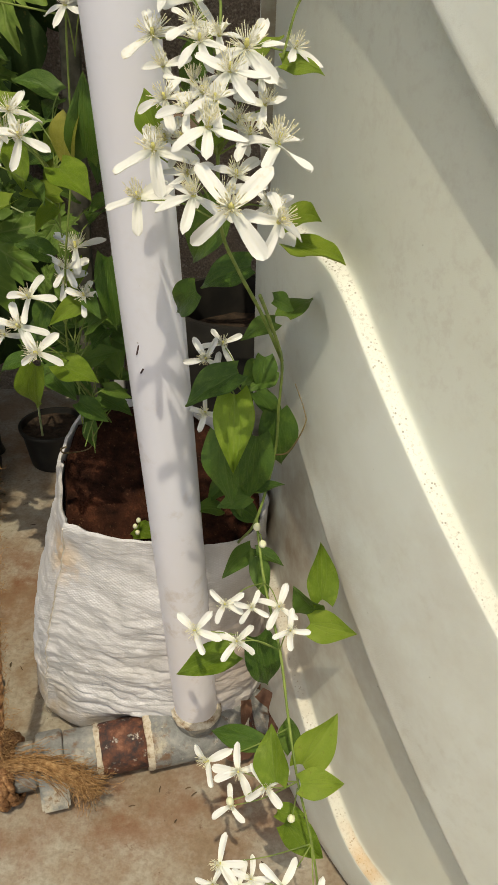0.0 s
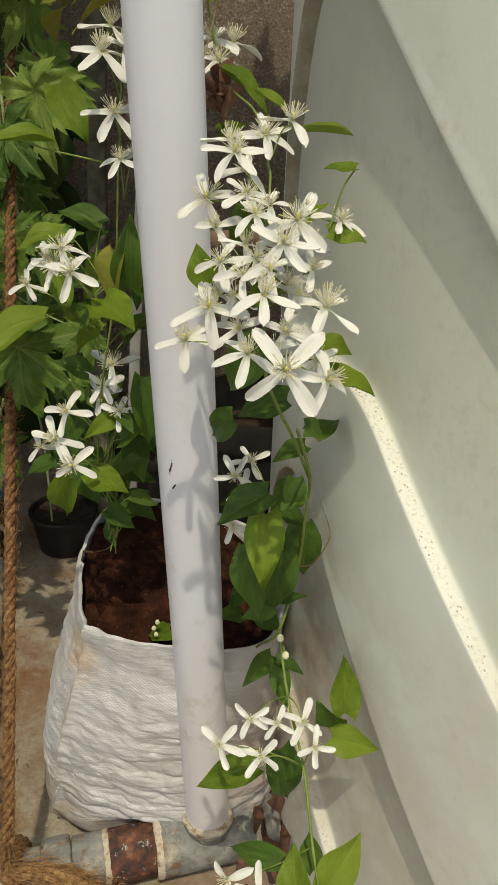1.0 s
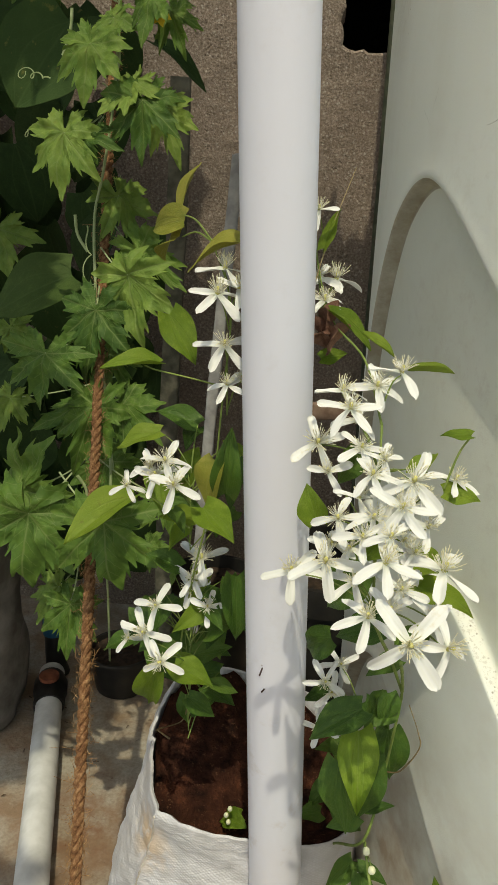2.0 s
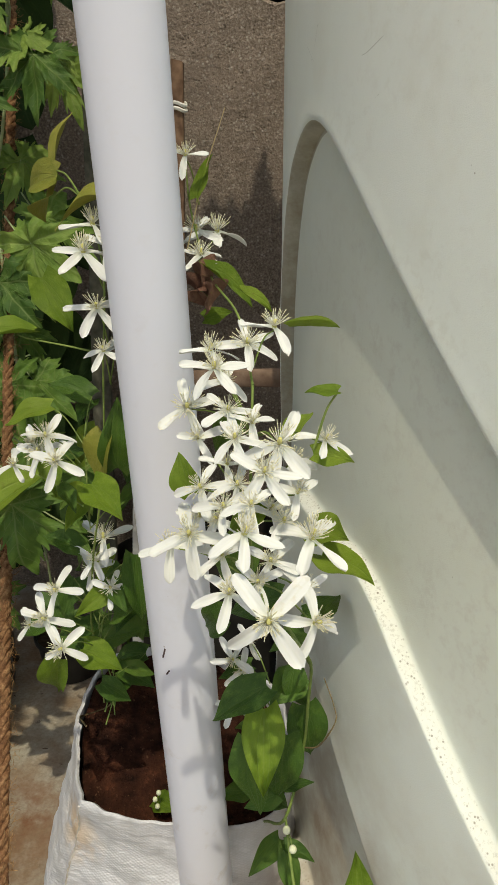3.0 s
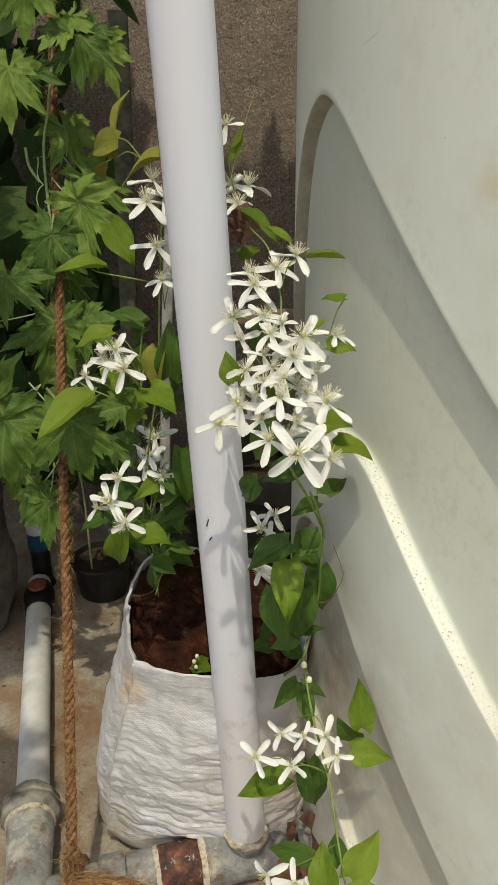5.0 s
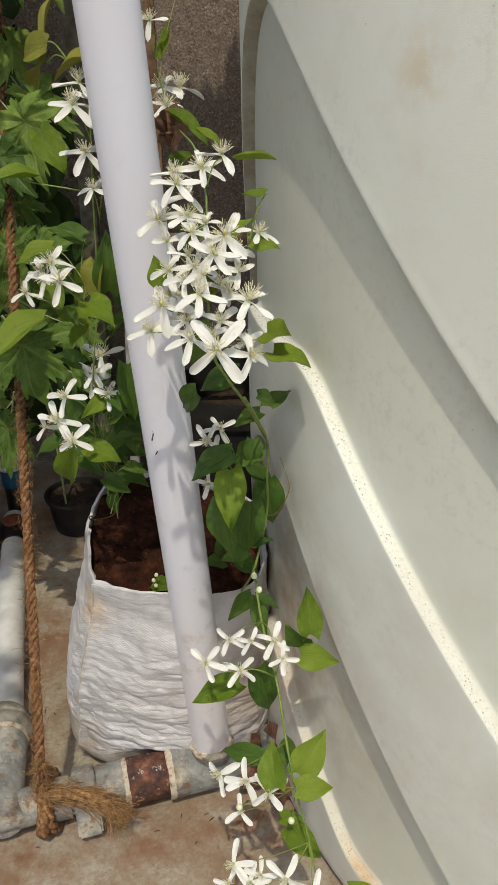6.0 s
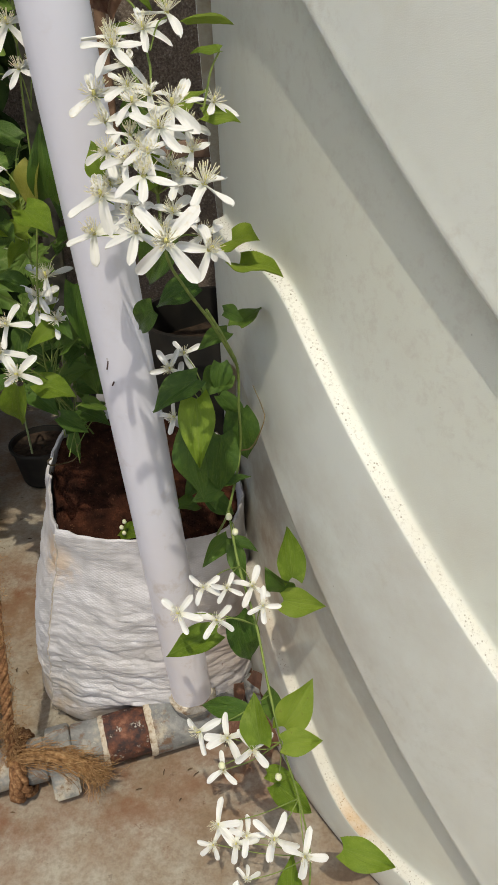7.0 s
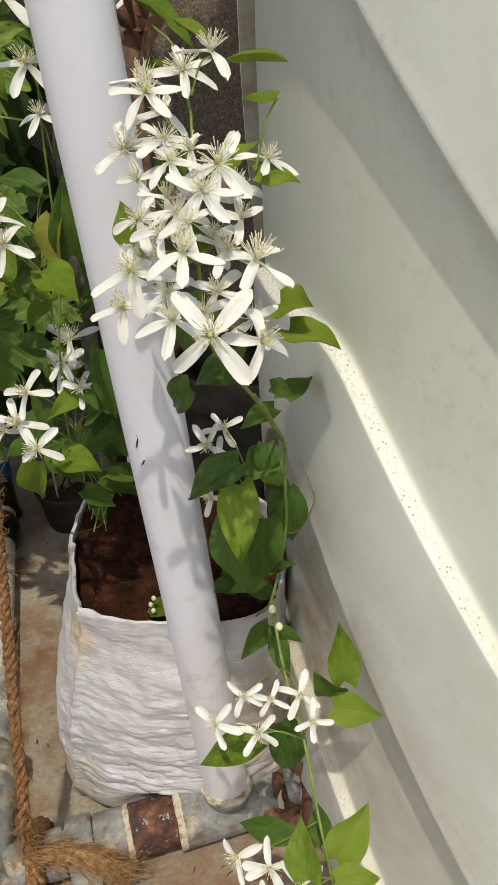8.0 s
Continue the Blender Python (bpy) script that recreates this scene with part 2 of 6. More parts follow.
def woven_sack():
    m = Nodes("woven_sack", 0.55, 0.35)
    wa, wb = m.axis(2), m.node("ShaderNodeUVMap").outputs[0]
    sx = m.node("ShaderNodeSeparateXYZ", {0: wb})
    u, v = sx.outputs[0], sx.outputs[1]
    mid, big = m.noise(26, 5, 0.6), m.noise(7, 4)
    weave = m.math("MULTIPLY", m.math("SINE", m.math("MULTIPLY_ADD", u, 950.0, m.math("MULTIPLY", mid, 9.0))), m.math("SINE", m.math("MULTIPLY_ADD", v, 1550.0, m.math("MULTIPLY", big, 12.0))))
    weave = m.math("MULTIPLY", weave, m.ramp(m.noise(19, 4), (0.38, 0.1), (0.62, 1.0)))
    c = m.ramp(mid, (0.32, (0.52, 0.525, 0.56)), (0.6, (0.65, 0.655, 0.71)))
    c = m.mix(m.ramp(big, (0.5, 0.0), (0.75, 0.35)), c, (0.50, 0.44, 0.37))
    c = m.mix(m.ramp(weave, (-0.3, 0.16), (0.4, 0.0)), c, (0.36, 0.34, 0.34))
    soil = m.math("MULTIPLY", m.ramp(wa, (0.0, 1.0), (0.09, 0.0)), m.ramp(m.noise(22, 5), (0.4, 0.0), (0.65, 0.75)))
    c = m.mix(soil, c, (0.40, 0.29, 0.17))
    stain = m.math("MULTIPLY", m.spot(BAG_STAIN, 0.050), m.ramp(m.noise(45), (0.36, 0.0), (0.52, 0.9)))
    c = m.mix(stain, c, (0.58, 0.39, 0.20))
    foot = m.math("MULTIPLY", m.spot((-0.27, 0.72, 0.05), 0.11), m.ramp(m.noise(28, 5, 0.7), (0.38, 0.1), (0.6, 0.9)))
    c = m.mix(foot, c, (0.42, 0.33, 0.22))
    mud = m.math("MULTIPLY", m.spot((0.035, 0.665, 0.19), 0.15), m.ramp(m.noise(16, 5, 0.65), (0.30, 0.45), (0.52, 0.95)))
    c = m.mix(mud, c, (0.27, 0.19, 0.135))
    crease = m.noise(60, 4, 0.6, m.stretch(0.6, 0.6, 1.9))
    h = m.math("ADD", m.math("ADD", m.math("MULTIPLY", weave, 0.075), mid), m.math("MULTIPLY", crease, 0.9))
    return m.finish(c, h, 0.0026, 0.9)


def red_soil():
    m = Nodes("red_soil", 0.95, 0.1)
    mid, fine = m.noise(40, 6, 0.7), m.noise(170, 4, 0.7)
    c = m.ramp(mid, (0.32, (0.013, 0.006, 0.0045)), (0.55, (0.050, 0.019, 0.012)), (0.75, (0.13, 0.047, 0.026)))
    c = m.mix(m.ramp(fine, (0.6, 0.0), (0.72, 0.7)), c, (0.20, 0.10, 0.06))
    return m.finish(c, m.math("ADD", mid, fine), 0.006, 1.0)


def coir(name="coir_rope", low=(0.075, 0.034, 0.018), mid=(0.215, 0.110, 0.056), high=(0.44, 0.27, 0.145)):
    m = Nodes(name, 0.9, 0.15)
    n = m.noise(140, 5, 0.7)
    c = m.ramp(n, (0.3, low), (0.5, mid), (0.72, high))
    return m.finish(c, n, 0.002, 1.0)


def weathered_wood():
    m = Nodes("weathered_wood", 0.9, 0.15)
    n = m.noise(60, 5, 0.65, m.stretch(1, 1, 0.06))
    c = m.ramp(n, (0.3, (0.22, 0.17, 0.125)), (0.55, (0.40, 0.32, 0.24)), (0.75, (0.54, 0.45, 0.36)))
    return m.finish(c, n, 0.003, 1.0)


def black_plastic():
    m = Nodes("black_plastic", 0.5, 0.4)
    n = m.noise(30, 4)
    return m.finish(m.ramp(n, (0.4, (0.012, 0.012, 0.012)), (0.75, (0.030, 0.027, 0.024))), n, 0.001, 0.5)


def leaf_skin(name, low, mid, high, vein, share, rough=0.42, spread=0.5):
    """A leaf blade whose mesh is one unit long along y, with a midrib and curved side veins."""
    m = Nodes(name, rough, 0.32)
    x, y = m.math("ABSOLUTE", m.axis(0)), m.axis(1)
    arch = m.math("MULTIPLY", m.math("SINE", m.math("MULTIPLY", y, 3.1)), spread * 0.5)
    side = m.math("ABSOLUTE", m.math("SUBTRACT", x, m.math("MULTIPLY", arch, 0.52)))
    rib = m.math("MINIMUM", x, m.math("ADD", side, 0.006))
    rib = m.ramp(rib, (0.004, 1.0), (0.022, 0.0))
    net = m.ramp(m.cells(16, "DISTANCE_TO_EDGE"), (0.0, 1.0), (0.09, 0.0))
    tone = m.math("ADD", m.math("MULTIPLY", m.noise(3.2, 4), 0.6), m.math("MULTIPLY", m.rand(), 0.4))
    c = m.ramp(tone, (0.25, low), (0.5, mid), (0.78, high))
    c = m.mix(m.ramp(m.noise(5.5, 6, 0.75), (0.50, 0.0), (0.66, 0.6)), c, high)
    c = m.mix(m.math("MULTIPLY", rib, 0.24), c, vein)
    c = m.mix(m.math("MULTIPLY", net, 0.10), c, vein)
    c = m.mix(m.math("MULTIPLY", m.ramp(m.noise(8, 5), (0.62, 0.0), (0.7, 0.7)), m.ramp(m.rand(), (0.55, 0.0), (0.8, 0.7))), c, (0.22, 0.20, 0.05))
    h = m.math("SUBTRACT", m.math("MULTIPLY", m.noise(9, 4, 0.6), 0.9), m.math("ADD", m.math("MULTIPLY", rib, 0.4), m.math("MULTIPLY", net, 0.2)))
    m.finish(c, h, 0.0012, 0.8)
    lit = m.mix(0.35, c, high)
    return m.glow_through(lit, share)


def gourd_skin(name, low, mid, high, vein, share):
    """A lobed blade with a rib along each lobe and forked side veins."""
    m = Nodes(name, 0.6, 0.4)
    x, y = m.axis(0), m.axis(1)
    rib = None
    for deg in (90, 40, 140, -10, 190):
        ca, sa = math.cos(radians(deg)), math.sin(radians(deg))
        off = m.math("ABSOLUTE", m.math("SUBTRACT", m.math("MULTIPLY", x, sa), m.math("MULTIPLY", y, ca)))
        on = m.math("ADD", m.math("MULTIPLY", x, ca), m.math("MULTIPLY", y, sa))
        d = m.math("ADD", off, m.math("MULTIPLY", m.math("LESS_THAN", on, 0.0), 1.0))
        fork = m.math("PINGPONG", m.math("SUBTRACT", on, m.math("MULTIPLY", off, 1.1)), 0.085)
        d = m.math("MINIMUM", d, m.math("ADD", m.math("ADD", fork, 0.006), m.math("MULTIPLY", m.math("GREATER_THAN", off, 0.15), 1.0)))
        rib = d if rib is None else m.math("MINIMUM", rib, d)
    rib = m.ramp(rib, (0.003, 1.0), (0.016, 0.0))
    tone = m.math("ADD", m.math("MULTIPLY", m.noise(4, 5, 0.6), 0.65), m.math("MULTIPLY", m.rand(), 0.35))
    c = m.ramp(tone, (0.28, low), (0.5, mid), (0.74, high))
    c = m.mix(m.math("MULTIPLY", rib, 0.5), c, vein)
    c = m.mix(m.math("MULTIPLY", m.ramp(m.noise(7, 4), (0.62, 0.0), (0.72, 0.6)), m.ramp(m.rand(), (0.4, 0.0), (0.8, 0.8))), c, (0.26, 0.25, 0.06))
    h = m.math("SUBTRACT", m.math("MULTIPLY", m.noise(11, 4), 1.0), m.math("MULTIPLY", rib, 0.12))
    m.finish(c, h, 0.0022, 0.8)
    return m.glow_through(m.mix(0.35, c, high), share)


def petal_skin():
    m = Nodes("white_sepal", 0.55, 0.3)
    x, y = m.math("ABSOLUTE", m.axis(0)), m.axis(1)
    groove = m.ramp(m.math("ABSOLUTE", m.math("SUBTRACT", x, 0.045)), (0.0, 1.0), (0.03, 0.0))
    c = m.mix(m.ramp(y, (0.0, 0.55), (0.35, 0.0)), (0.81, 0.83, 0.84), (0.74, 0.79, 0.58))
    c = m.mix(m.math("MULTIPLY", groove, 0.22), c, (0.70, 0.73, 0.62))
    c = m.mix(m.math("MULTIPLY", m.ramp(m.rand(), (0.9, 0.0), (1.0, 0.5)), m.ramp(m.noise(5), (0.5, 0.0), (0.7, 1.0))), c, (0.6, 0.5, 0.3))
    m.finish(c, groove, 0.0003, 0.3)
    return m.glow_through((0.87, 0.88, 0.84), 0.16)


def plain(name, low, high, scale=60, rough=0.6, bump=0.0006):
    m = Nodes(name, rough, 0.35)
    n = m.noise(scale, 4)
    return m.finish(m.ramp(n, (0.35, low), (0.65, high)), n, bump, 0.7)


# ---- shape helpers ----
def place_of(ob):
    m = ob.matrix_basis.copy()
    while ob.parent:
        ob = ob.parent
        m = ob.matrix_basis @ m
    return m


def soften(bm, smooth=True):
    """Smooth faces, with hard edges where two faces meet sharply."""
    bm.normal_update()
    for f in bm.faces:
        f.smooth = smooth
    for e in bm.edges:
        if len(e.link_faces) == 2 and e.calc_face_angle(0.0) > 0.9:
            e.smooth = False


def part(name, shape, mat, parent=None, label="", m=None, smooth=True):
    """Links a bmesh or a mesh as one object; m: its pose in the world."""
    if isinstance(shape, bmesh.types.BMesh):
        me = bpy.data.meshes.new(name)
        soften(shape, smooth)
        shape.to_mesh(me)
        shape.free()
        if mat:
            me.materials.append(mat)
    else:
        me = shape
    ob = new(name, me)
    ob.matrix_basis = m if m is not None else Matrix()
    if parent:
        ob.parent = parent
        ob.matrix_basis = place_of(parent).inverted() @ ob.matrix_basis
    if label:
        tagged(ob, label)
    return ob


def thing(name, at, label, category, group="", kind=""):
    ob = new(name)
    ob.empty_display_size = 0.05
    ob.matrix_basis = Matrix.Translation(at)
    return tagged(ob, label, category, group, kind)


def mesh_of(name, bm, mat, smooth=True):
    me = bpy.data.meshes.new(name)
    soften(bm, smooth)
    bm.to_mesh(me)
    bm.free()
    me.materials.append(mat)
    return me


def skin(bm, rings, close=True, cap=True):
    """Faces between rings of points, each ring of the same length."""
    vs = [[bm.verts.new(p) for p in r] for r in rings]
    n = len(vs[0])
    for a, b in zip(vs, vs[1:]):
        for k in range(n if close else n - 1):
            bm.faces.new((a[k], a[(k + 1) % n], b[(k + 1) % n], b[k]))
    if cap and close:
        bm.faces.new(vs[0][::-1])
        bm.faces.new(vs[-1])
    return vs


def smooth_path(points, step=6):
    """A Catmull-Rom line through points."""
    P = [Vector(p) for p in points]
    P = [P[0] * 2 - P[1]] + P + [P[-1] * 2 - P[-2]]
    out = []
    for a, b, c, d in zip(P, P[1:], P[2:], P[3:]):
        for k in range(step):
            t = k / step
            out.append(0.5 * (2 * b + (c - a) * t + (2 * a - 5 * b + 4 * c - d) * t * t + (3 * b - a - 3 * c + d) * t ** 3))
    return out + [P[-2]]


def frames_along(pts):
    """A turning frame (point, side, up) along a line."""
    out, side = [], None
    for k, p in enumerate(pts):
        d = (pts[min(k + 1, len(pts) - 1)] - pts[max(k - 1, 0)]).normalized()
        if side is None:
            side = d.orthogonal().normalized()
        side = (side - d * side.dot(d)).normalized()
        out.append((p, side, d.cross(side)))
    return out


def tube(bm, pts, radius, n=6, bumpy=0.0):
    rings = []
    F = frames_along([Vector(p) for p in pts])
    for k, (p, s, u) in enumerate(F):
        r = radius(k / max(1, len(F) - 1)) if callable(radius) else radius
        r *= 1 + bumpy * random.uniform(-1, 1)
        rings.append([p + (s * math.cos(2 * math.pi * j / n) + u * math.sin(2 * math.pi * j / n)) * r for j in range(n)])
    skin(bm, rings)


def lathe(bm, origin, axis, profile, n=40):
    """A body turned about an axis; profile: (along, radius) pairs."""
    o, a = Vector(origin), Vector(axis).normalized()
    s = a.orthogonal().normalized()
    u = a.cross(s)
    rings = []
    for d, r in profile:
        rings.append([o + a * d + (s * math.cos(2 * math.pi * j / n) + u * math.sin(2 * math.pi * j / n)) * r for j in range(n)])
    skin(bm, rings)


def box(bm, lo, hi, bevel=0.0):
    r = bmesh.ops.create_cube(bm, size=1)
    lo, hi = Vector(lo), Vector(hi)
    for v in r["verts"]:
        v.co = Vector([l + (h - l) * (c + 0.5) for l, h, c in zip(lo, hi, v.co)])
    if bevel:
        bmesh.ops.bevel(bm, geom=list(set(e for v in r["verts"] for e in v.link_edges)), offset=bevel, segments=2, affect="EDGES")


# ---- the setting ----
RUST_SPOT = (0.162 - 0.80, 0.470 - 0.918, 0.085)
BAG_STAIN = (-0.217, 0.692, 0.328)
FLOOR, WALL = concrete_floor(), rough_wall()
TANK, PVC, GREY = tank_plastic(), pvc_white(), grey_fitting()
TANK_LIP = tank_plastic("worn_shaded_lip", 0.85)
OLD_PVC = plain("old_white_pvc", (0.50, 0.51, 0.51), (0.68, 0.69, 0.70), 22, 0.5)
RUSTY, CEMENT = rusty_band(), joint_cement()
SACK, SOIL, COIR, WOOD, BLACK = woven_sack(), red_soil(), coir(), weathered_wood(), black_plastic()
COIR_DRY = coir("dry_coir_fibre", (0.11, 0.055, 0.027), (0.29, 0.165, 0.078), (0.54, 0.37, 0.20))


def ground():
    """One sheet, fine and slightly uneven near the plants, that reaches the horizon."""
    bm = bmesh.new()
    xs = [-400, -60, -12, -4, -2] + [-1.2 + 0.04 * k for k in range(61)] + [2, 4, 12, 60, 400]
    ys = [-400, -60, -12, -4, -1] + [-0.2 + 0.04 * k for k in range(56)] + [3, 6, 12, 60, 400]
    grid = []
    for x in xs:
        row = []
        for y in ys:
            near = max(0.0, 1 - max(abs(x) / 1.2, abs(y - 0.9) / 1.1))
            row.append(bm.verts.new((x, y, -0.004 + 0.004 * noise.noise((x * 4, y * 4, 0)) * near)))
        grid.append(row)
    for a, b in zip(grid, grid[1:]):
        for k in range(len(ys) - 1):
            bm.faces.new((a[k], b[k], b[k + 1], a[k + 1]))
    return tagged(part("floor", bm, FLOOR), "stained beige and reddish cement terrace floor", "floor", kind="structure")


def back_wall(y=1.78, thick=0.15):
    """Rough cement wall with a broken hole through it."""
    bm = bmesh.new()
    hole = []
    cx, cz = 0.075, 1.50
    n = 72
    for k in range(n):
        a = 2 * math.pi * k / n
        ca, sa = math.cos(a), math.sin(a)
        r = 1 / max(abs(ca) / 0.115, abs(sa) / 0.13)
        r *= 1 + 0.10 * noise.noise((3 * ca, 3 * sa, 5)) + 0.035 * random.uniform(-1, 1)
        hole.append((cx + r * ca, cz + r * sa))
    outer = []
    for hx, hz in hole:
        dx, dz = hx - cx, hz - cz
        s = max(abs(dx) / 4.0, abs(dz) / (2.6 if dz > 0 else cz + 0.02))
        outer.append((cx + dx / s, cz + dz / s))
    front, back, rim = [], [], []
    for (hx, hz), (ox, oz) in zip(hole, outer):
        ring = []
        for f in (0.0, 0.004, 0.03, 0.1, 0.3, 1.0):
            px, pz = hx + (ox - hx) * f, hz + (oz - hz) * f
            ring.append(bm.verts.new((px, y + 0.008 * noise.noise((px * 9, pz * 9, 2)) + (0.006 if f == 0 else 0), pz)))
        front.append(ring)
        back.append((bm.verts.new((hx, y + thick, hz)), bm.verts.new((ox, y + thick, oz))))
    for k in range(n):
        j = (k + 1) % n
        a, b = front[k], front[j]
        for i in range(5):
            bm.faces.new((a[i], a[i + 1], b[i + 1], b[i]))
        bm.faces.new((a[0], b[0], back[j][0], back[k][0]))
        bm.faces.new((back[k][0], back[j][0], back[j][1], back[k][1]))
        bm.faces.new((a[5], back[k][1], back[j][1], b[5]))
    bmesh.ops.recalc_face_normals(bm, faces=bm.faces)
    w = tagged(part("wall_north", bm, WALL, smooth=False), "rough grey-brown cement wall with a broken hole", "wall", kind="structure")
    # Added box behind the hole: near-black colour and closed sides keep it dark.
    bm = bmesh.new()
    box(bm, (-0.6, y + 1.2, 0.0), (0.8, y + 1.25, 3.0))
    tagged(part("wall_behind", bm, plain("dark_room", (0.012, 0.012, 0.012), (0.03, 0.03, 0.03))), "dark unlit wall seen through the hole", "wall", kind="structure")
    bm = bmesh.new()
    box(bm, (-0.6, y + thick, 2.4), (0.8, y + 1.25, 2.45))
    tagged(part("ceiling", bm, WALL), "dark cement slab behind the wall", "ceiling", kind="structure")
    for x in (-0.65, 0.8):
        bm = bmesh.new()
        box(bm, (x, y + thick, 0.0), (x + 0.05, y + 1.25, 3.0))
        tagged(part("wall_side", bm, WALL), "dark cement side wall behind the hole", "wall", kind="structure")
    return w


ground()
back_wall()


# ---- the water tank ----
TANK_AT, TANK_R, STEP = (0.80, 0.918), 0.793, 0.0163


def tank_wave(deg, peak, slope):
    """Height of a wavy edge round the tank, with its crest at 75.5 degrees and every 100 on."""
    d = (deg - 75.5 + 50) % 100 - 50
    d = d * (1 + 0.045 * max(0.0, min(d, 24.0) - 6.0)) if d > 6 else d
    w = math.sqrt(d * d + 25) - 5
    cut = 38.0
    if w > cut - 6:
        w = cut - 6 + 6 * math.tanh((w - cut + 6) / 6)
    return peak - slope * w


def soft_max(a, b, k=0.03):
    h = max(k - abs(a - b), 0) / k
    return max(a, b) + h * h * k / 4


def tank_profile(deg):
    R, r = TANK_R, TANK_R - STEP
    w1 = tank_wave(deg, 1.085, 0.0135)
    w2 = -soft_max(-tank_wave(deg, 0.814, 0.0135), -0.731, 0.035)
    w3 = max(tank_wave(deg, 0.574, 0.0147), 0.085)
    w4 = min(soft_max(tank_wave(deg, 0.262, 0.0135), 0.066), w3 - 0.012)
    worn = []
    rows = [(0.0, R - 0.006), (0.010, R - 0.001), (0.02, R)]

    def flat(z0, z1, rad, n, end=None):
        g = min(0.004, (z1 - z0) * 0.1)
        end = rad if end is None else end
        rows.append((z0 + g, rad))
        rows.extend((z0 + (z1 - z0) * k / n, rad + (end - rad) * k / n) for k in range(1, n))
        rows.append((z1 - g, end))

    def ledge(lo, room):
        """Narrow shelf out of a recess: crisp front edge, soft hollow above."""
        h = min(0.0042, room * 0.4)
        for f, g in ((-0.6, 0.0), (-0.3, 0.015), (-0.05, 0.05), (0.2, 0.15), (0.5, 0.40), (0.8, 0.68), (1.1, 0.86), (1.5, 0.95), (2.1, 0.99), (3.0, 1.0)):
            rows.append((lo + h * f, R - 0.94 * STEP * g))

    def lip(z):
        """Overhanging edge above a recess, its brown wear darkened with shade."""
        worn.extend(range(len(rows), len(rows) + 5))
        for dz, g in ((-0.004, 1.0), (-0.001, 0.97), (0.0005, 0.8), (0.0015, 0.4), (0.0025, 0.12), (0.0045, 0.0), (0.008, -0.04), (0.014, -0.03), (0.022, 0.0)):
            rows.append((z + dz, R - STEP * g))

    flat(0.02, w4 - 0.006, R, 3)
    ledge(w4, w3 - w4)
    flat(rows[-1][0], w3 - 0.004, R - 0.94 * STEP, 6, r)
    lip(w3)
    flat(rows[-1][0], w2 - 0.006, R, 8)
    ledge(w2, w1 - w2)
    flat(rows[-1][0], w1 - 0.004, R - 0.94 * STEP, 8, r)
    lip(w1)
    flat(rows[-1][0], 1.42, R, 10)
    rows += [(1.42, R), (1.45, R - 0.01), (1.50, R - 0.06), (1.58, R - 0.22), (1.63, R - 0.40), (1.65, 0.30)]
    z = -1.0
    out = []
    for h, rad in rows:
        z = max(h, z + 0.0004)
        out.append((z, rad))
    return out, worn


def tank_point(deg, z, rad):
    a = radians(deg)
    return Vector((-rad * math.sin(a), -rad * math.cos(a), z))


def water_tank():
    t = thing("water_tank", (*TANK_AT, 0.0), "large off-white plastic water tank with raised wavy bands", "water tank")
    base = Matrix.Translation((*TANK_AT, 0.0))
    bm = bmesh.new()
    degs, d = [], 0.0
    while d < 359.9:
        degs.append(d)
        d += 0.4 if 30 <= d < 100 else 2.5
    made = [tank_profile(g) for g in degs]
    columns, worn = [c for c, _ in made], set(made[0][1])
    skin(bm, [[tank_point(g, *col[k]) for g, col in zip(degs, columns)] for k in range(len(columns[0]))])
    for k, f in enumerate(bm.faces):
        if k // len(degs) in worn:
            f.material_index = 1
    bmesh.ops.recalc_face_normals(bm, faces=bm.faces)
    body = part("body", bm, TANK, t, m=base)
    body.data.materials.append(TANK_LIP)
    bm = bmesh.new()
    lathe(bm, (0, 0, 1.645), (0, 0, 1), [(0, 0.02), (0, 0.27), (0.03, 0.29), (0.05, 0.28), (0.065, 0.2), (0.07, 0.02)], 48)
    part("lid", bm, TANK, t, m=base)
    # pencil-like scratches on the upper face
    grey = plain("grey_scratch", (0.34, 0.36, 0.36), (0.50, 0.52, 0.51))
    for line in (((78.6, 1.164), (76.8, 1.146), (75.6, 1.134)), ((76.1, 1.135), (75.3, 1.149), (74.8, 1.163)), ((71.4, 1.139), (68.5, 1.126), (65.8, 1.135), (62.7, 1.139)),
                 ((68.2, 1.096), (66.6, 1.097), (65.5, 1.106)), ((76.4, 1.188), (74.0, 1.185), (72.3, 1.187))):
        pts = smooth_path([tank_point(deg, z, TANK_R - 0.0003) for deg, z in line], 6)
        bm = bmesh.new()
        tube(bm, pts, 0.0004, 4)
        part("scratch", bm, grey, t, m=base)
    return t


water_tank()


# ---- the pipes ----
PIPE_FOOT, PIPE_LEAN = Vector((-0.0531, 0.6684, 0.0)), Vector((-0.0351, -0.1041, 1.0))
RUN_DIR = Vector((1.0, 0.32, 0.0)).normalized()
RUN_AT = Vector((-0.06, 0.667, 0.0402))


def run_pt(x, off=0.0, up=0.0):
    """A point of the low pipe's axis at this x."""
    p = RUN_AT + RUN_DIR * ((x - RUN_AT.x) / RUN_DIR.x)
    return p + Vector((-RUN_DIR.y, RUN_DIR.x, 0)) * off + Vector((0, 0, up))


def ring_piece(bm, x0, x1, r, round_=0.002, n=40):
    o = run_pt(x0)
    L = (run_pt(x1) - o).length
    lathe(bm, o, RUN_DIR, [(0, 0.001), (0, r - round_), (round_, r), (L * 0.5, r * 1.004), (L - round_, r), (L, r - round_), (L, 0.001)], n)


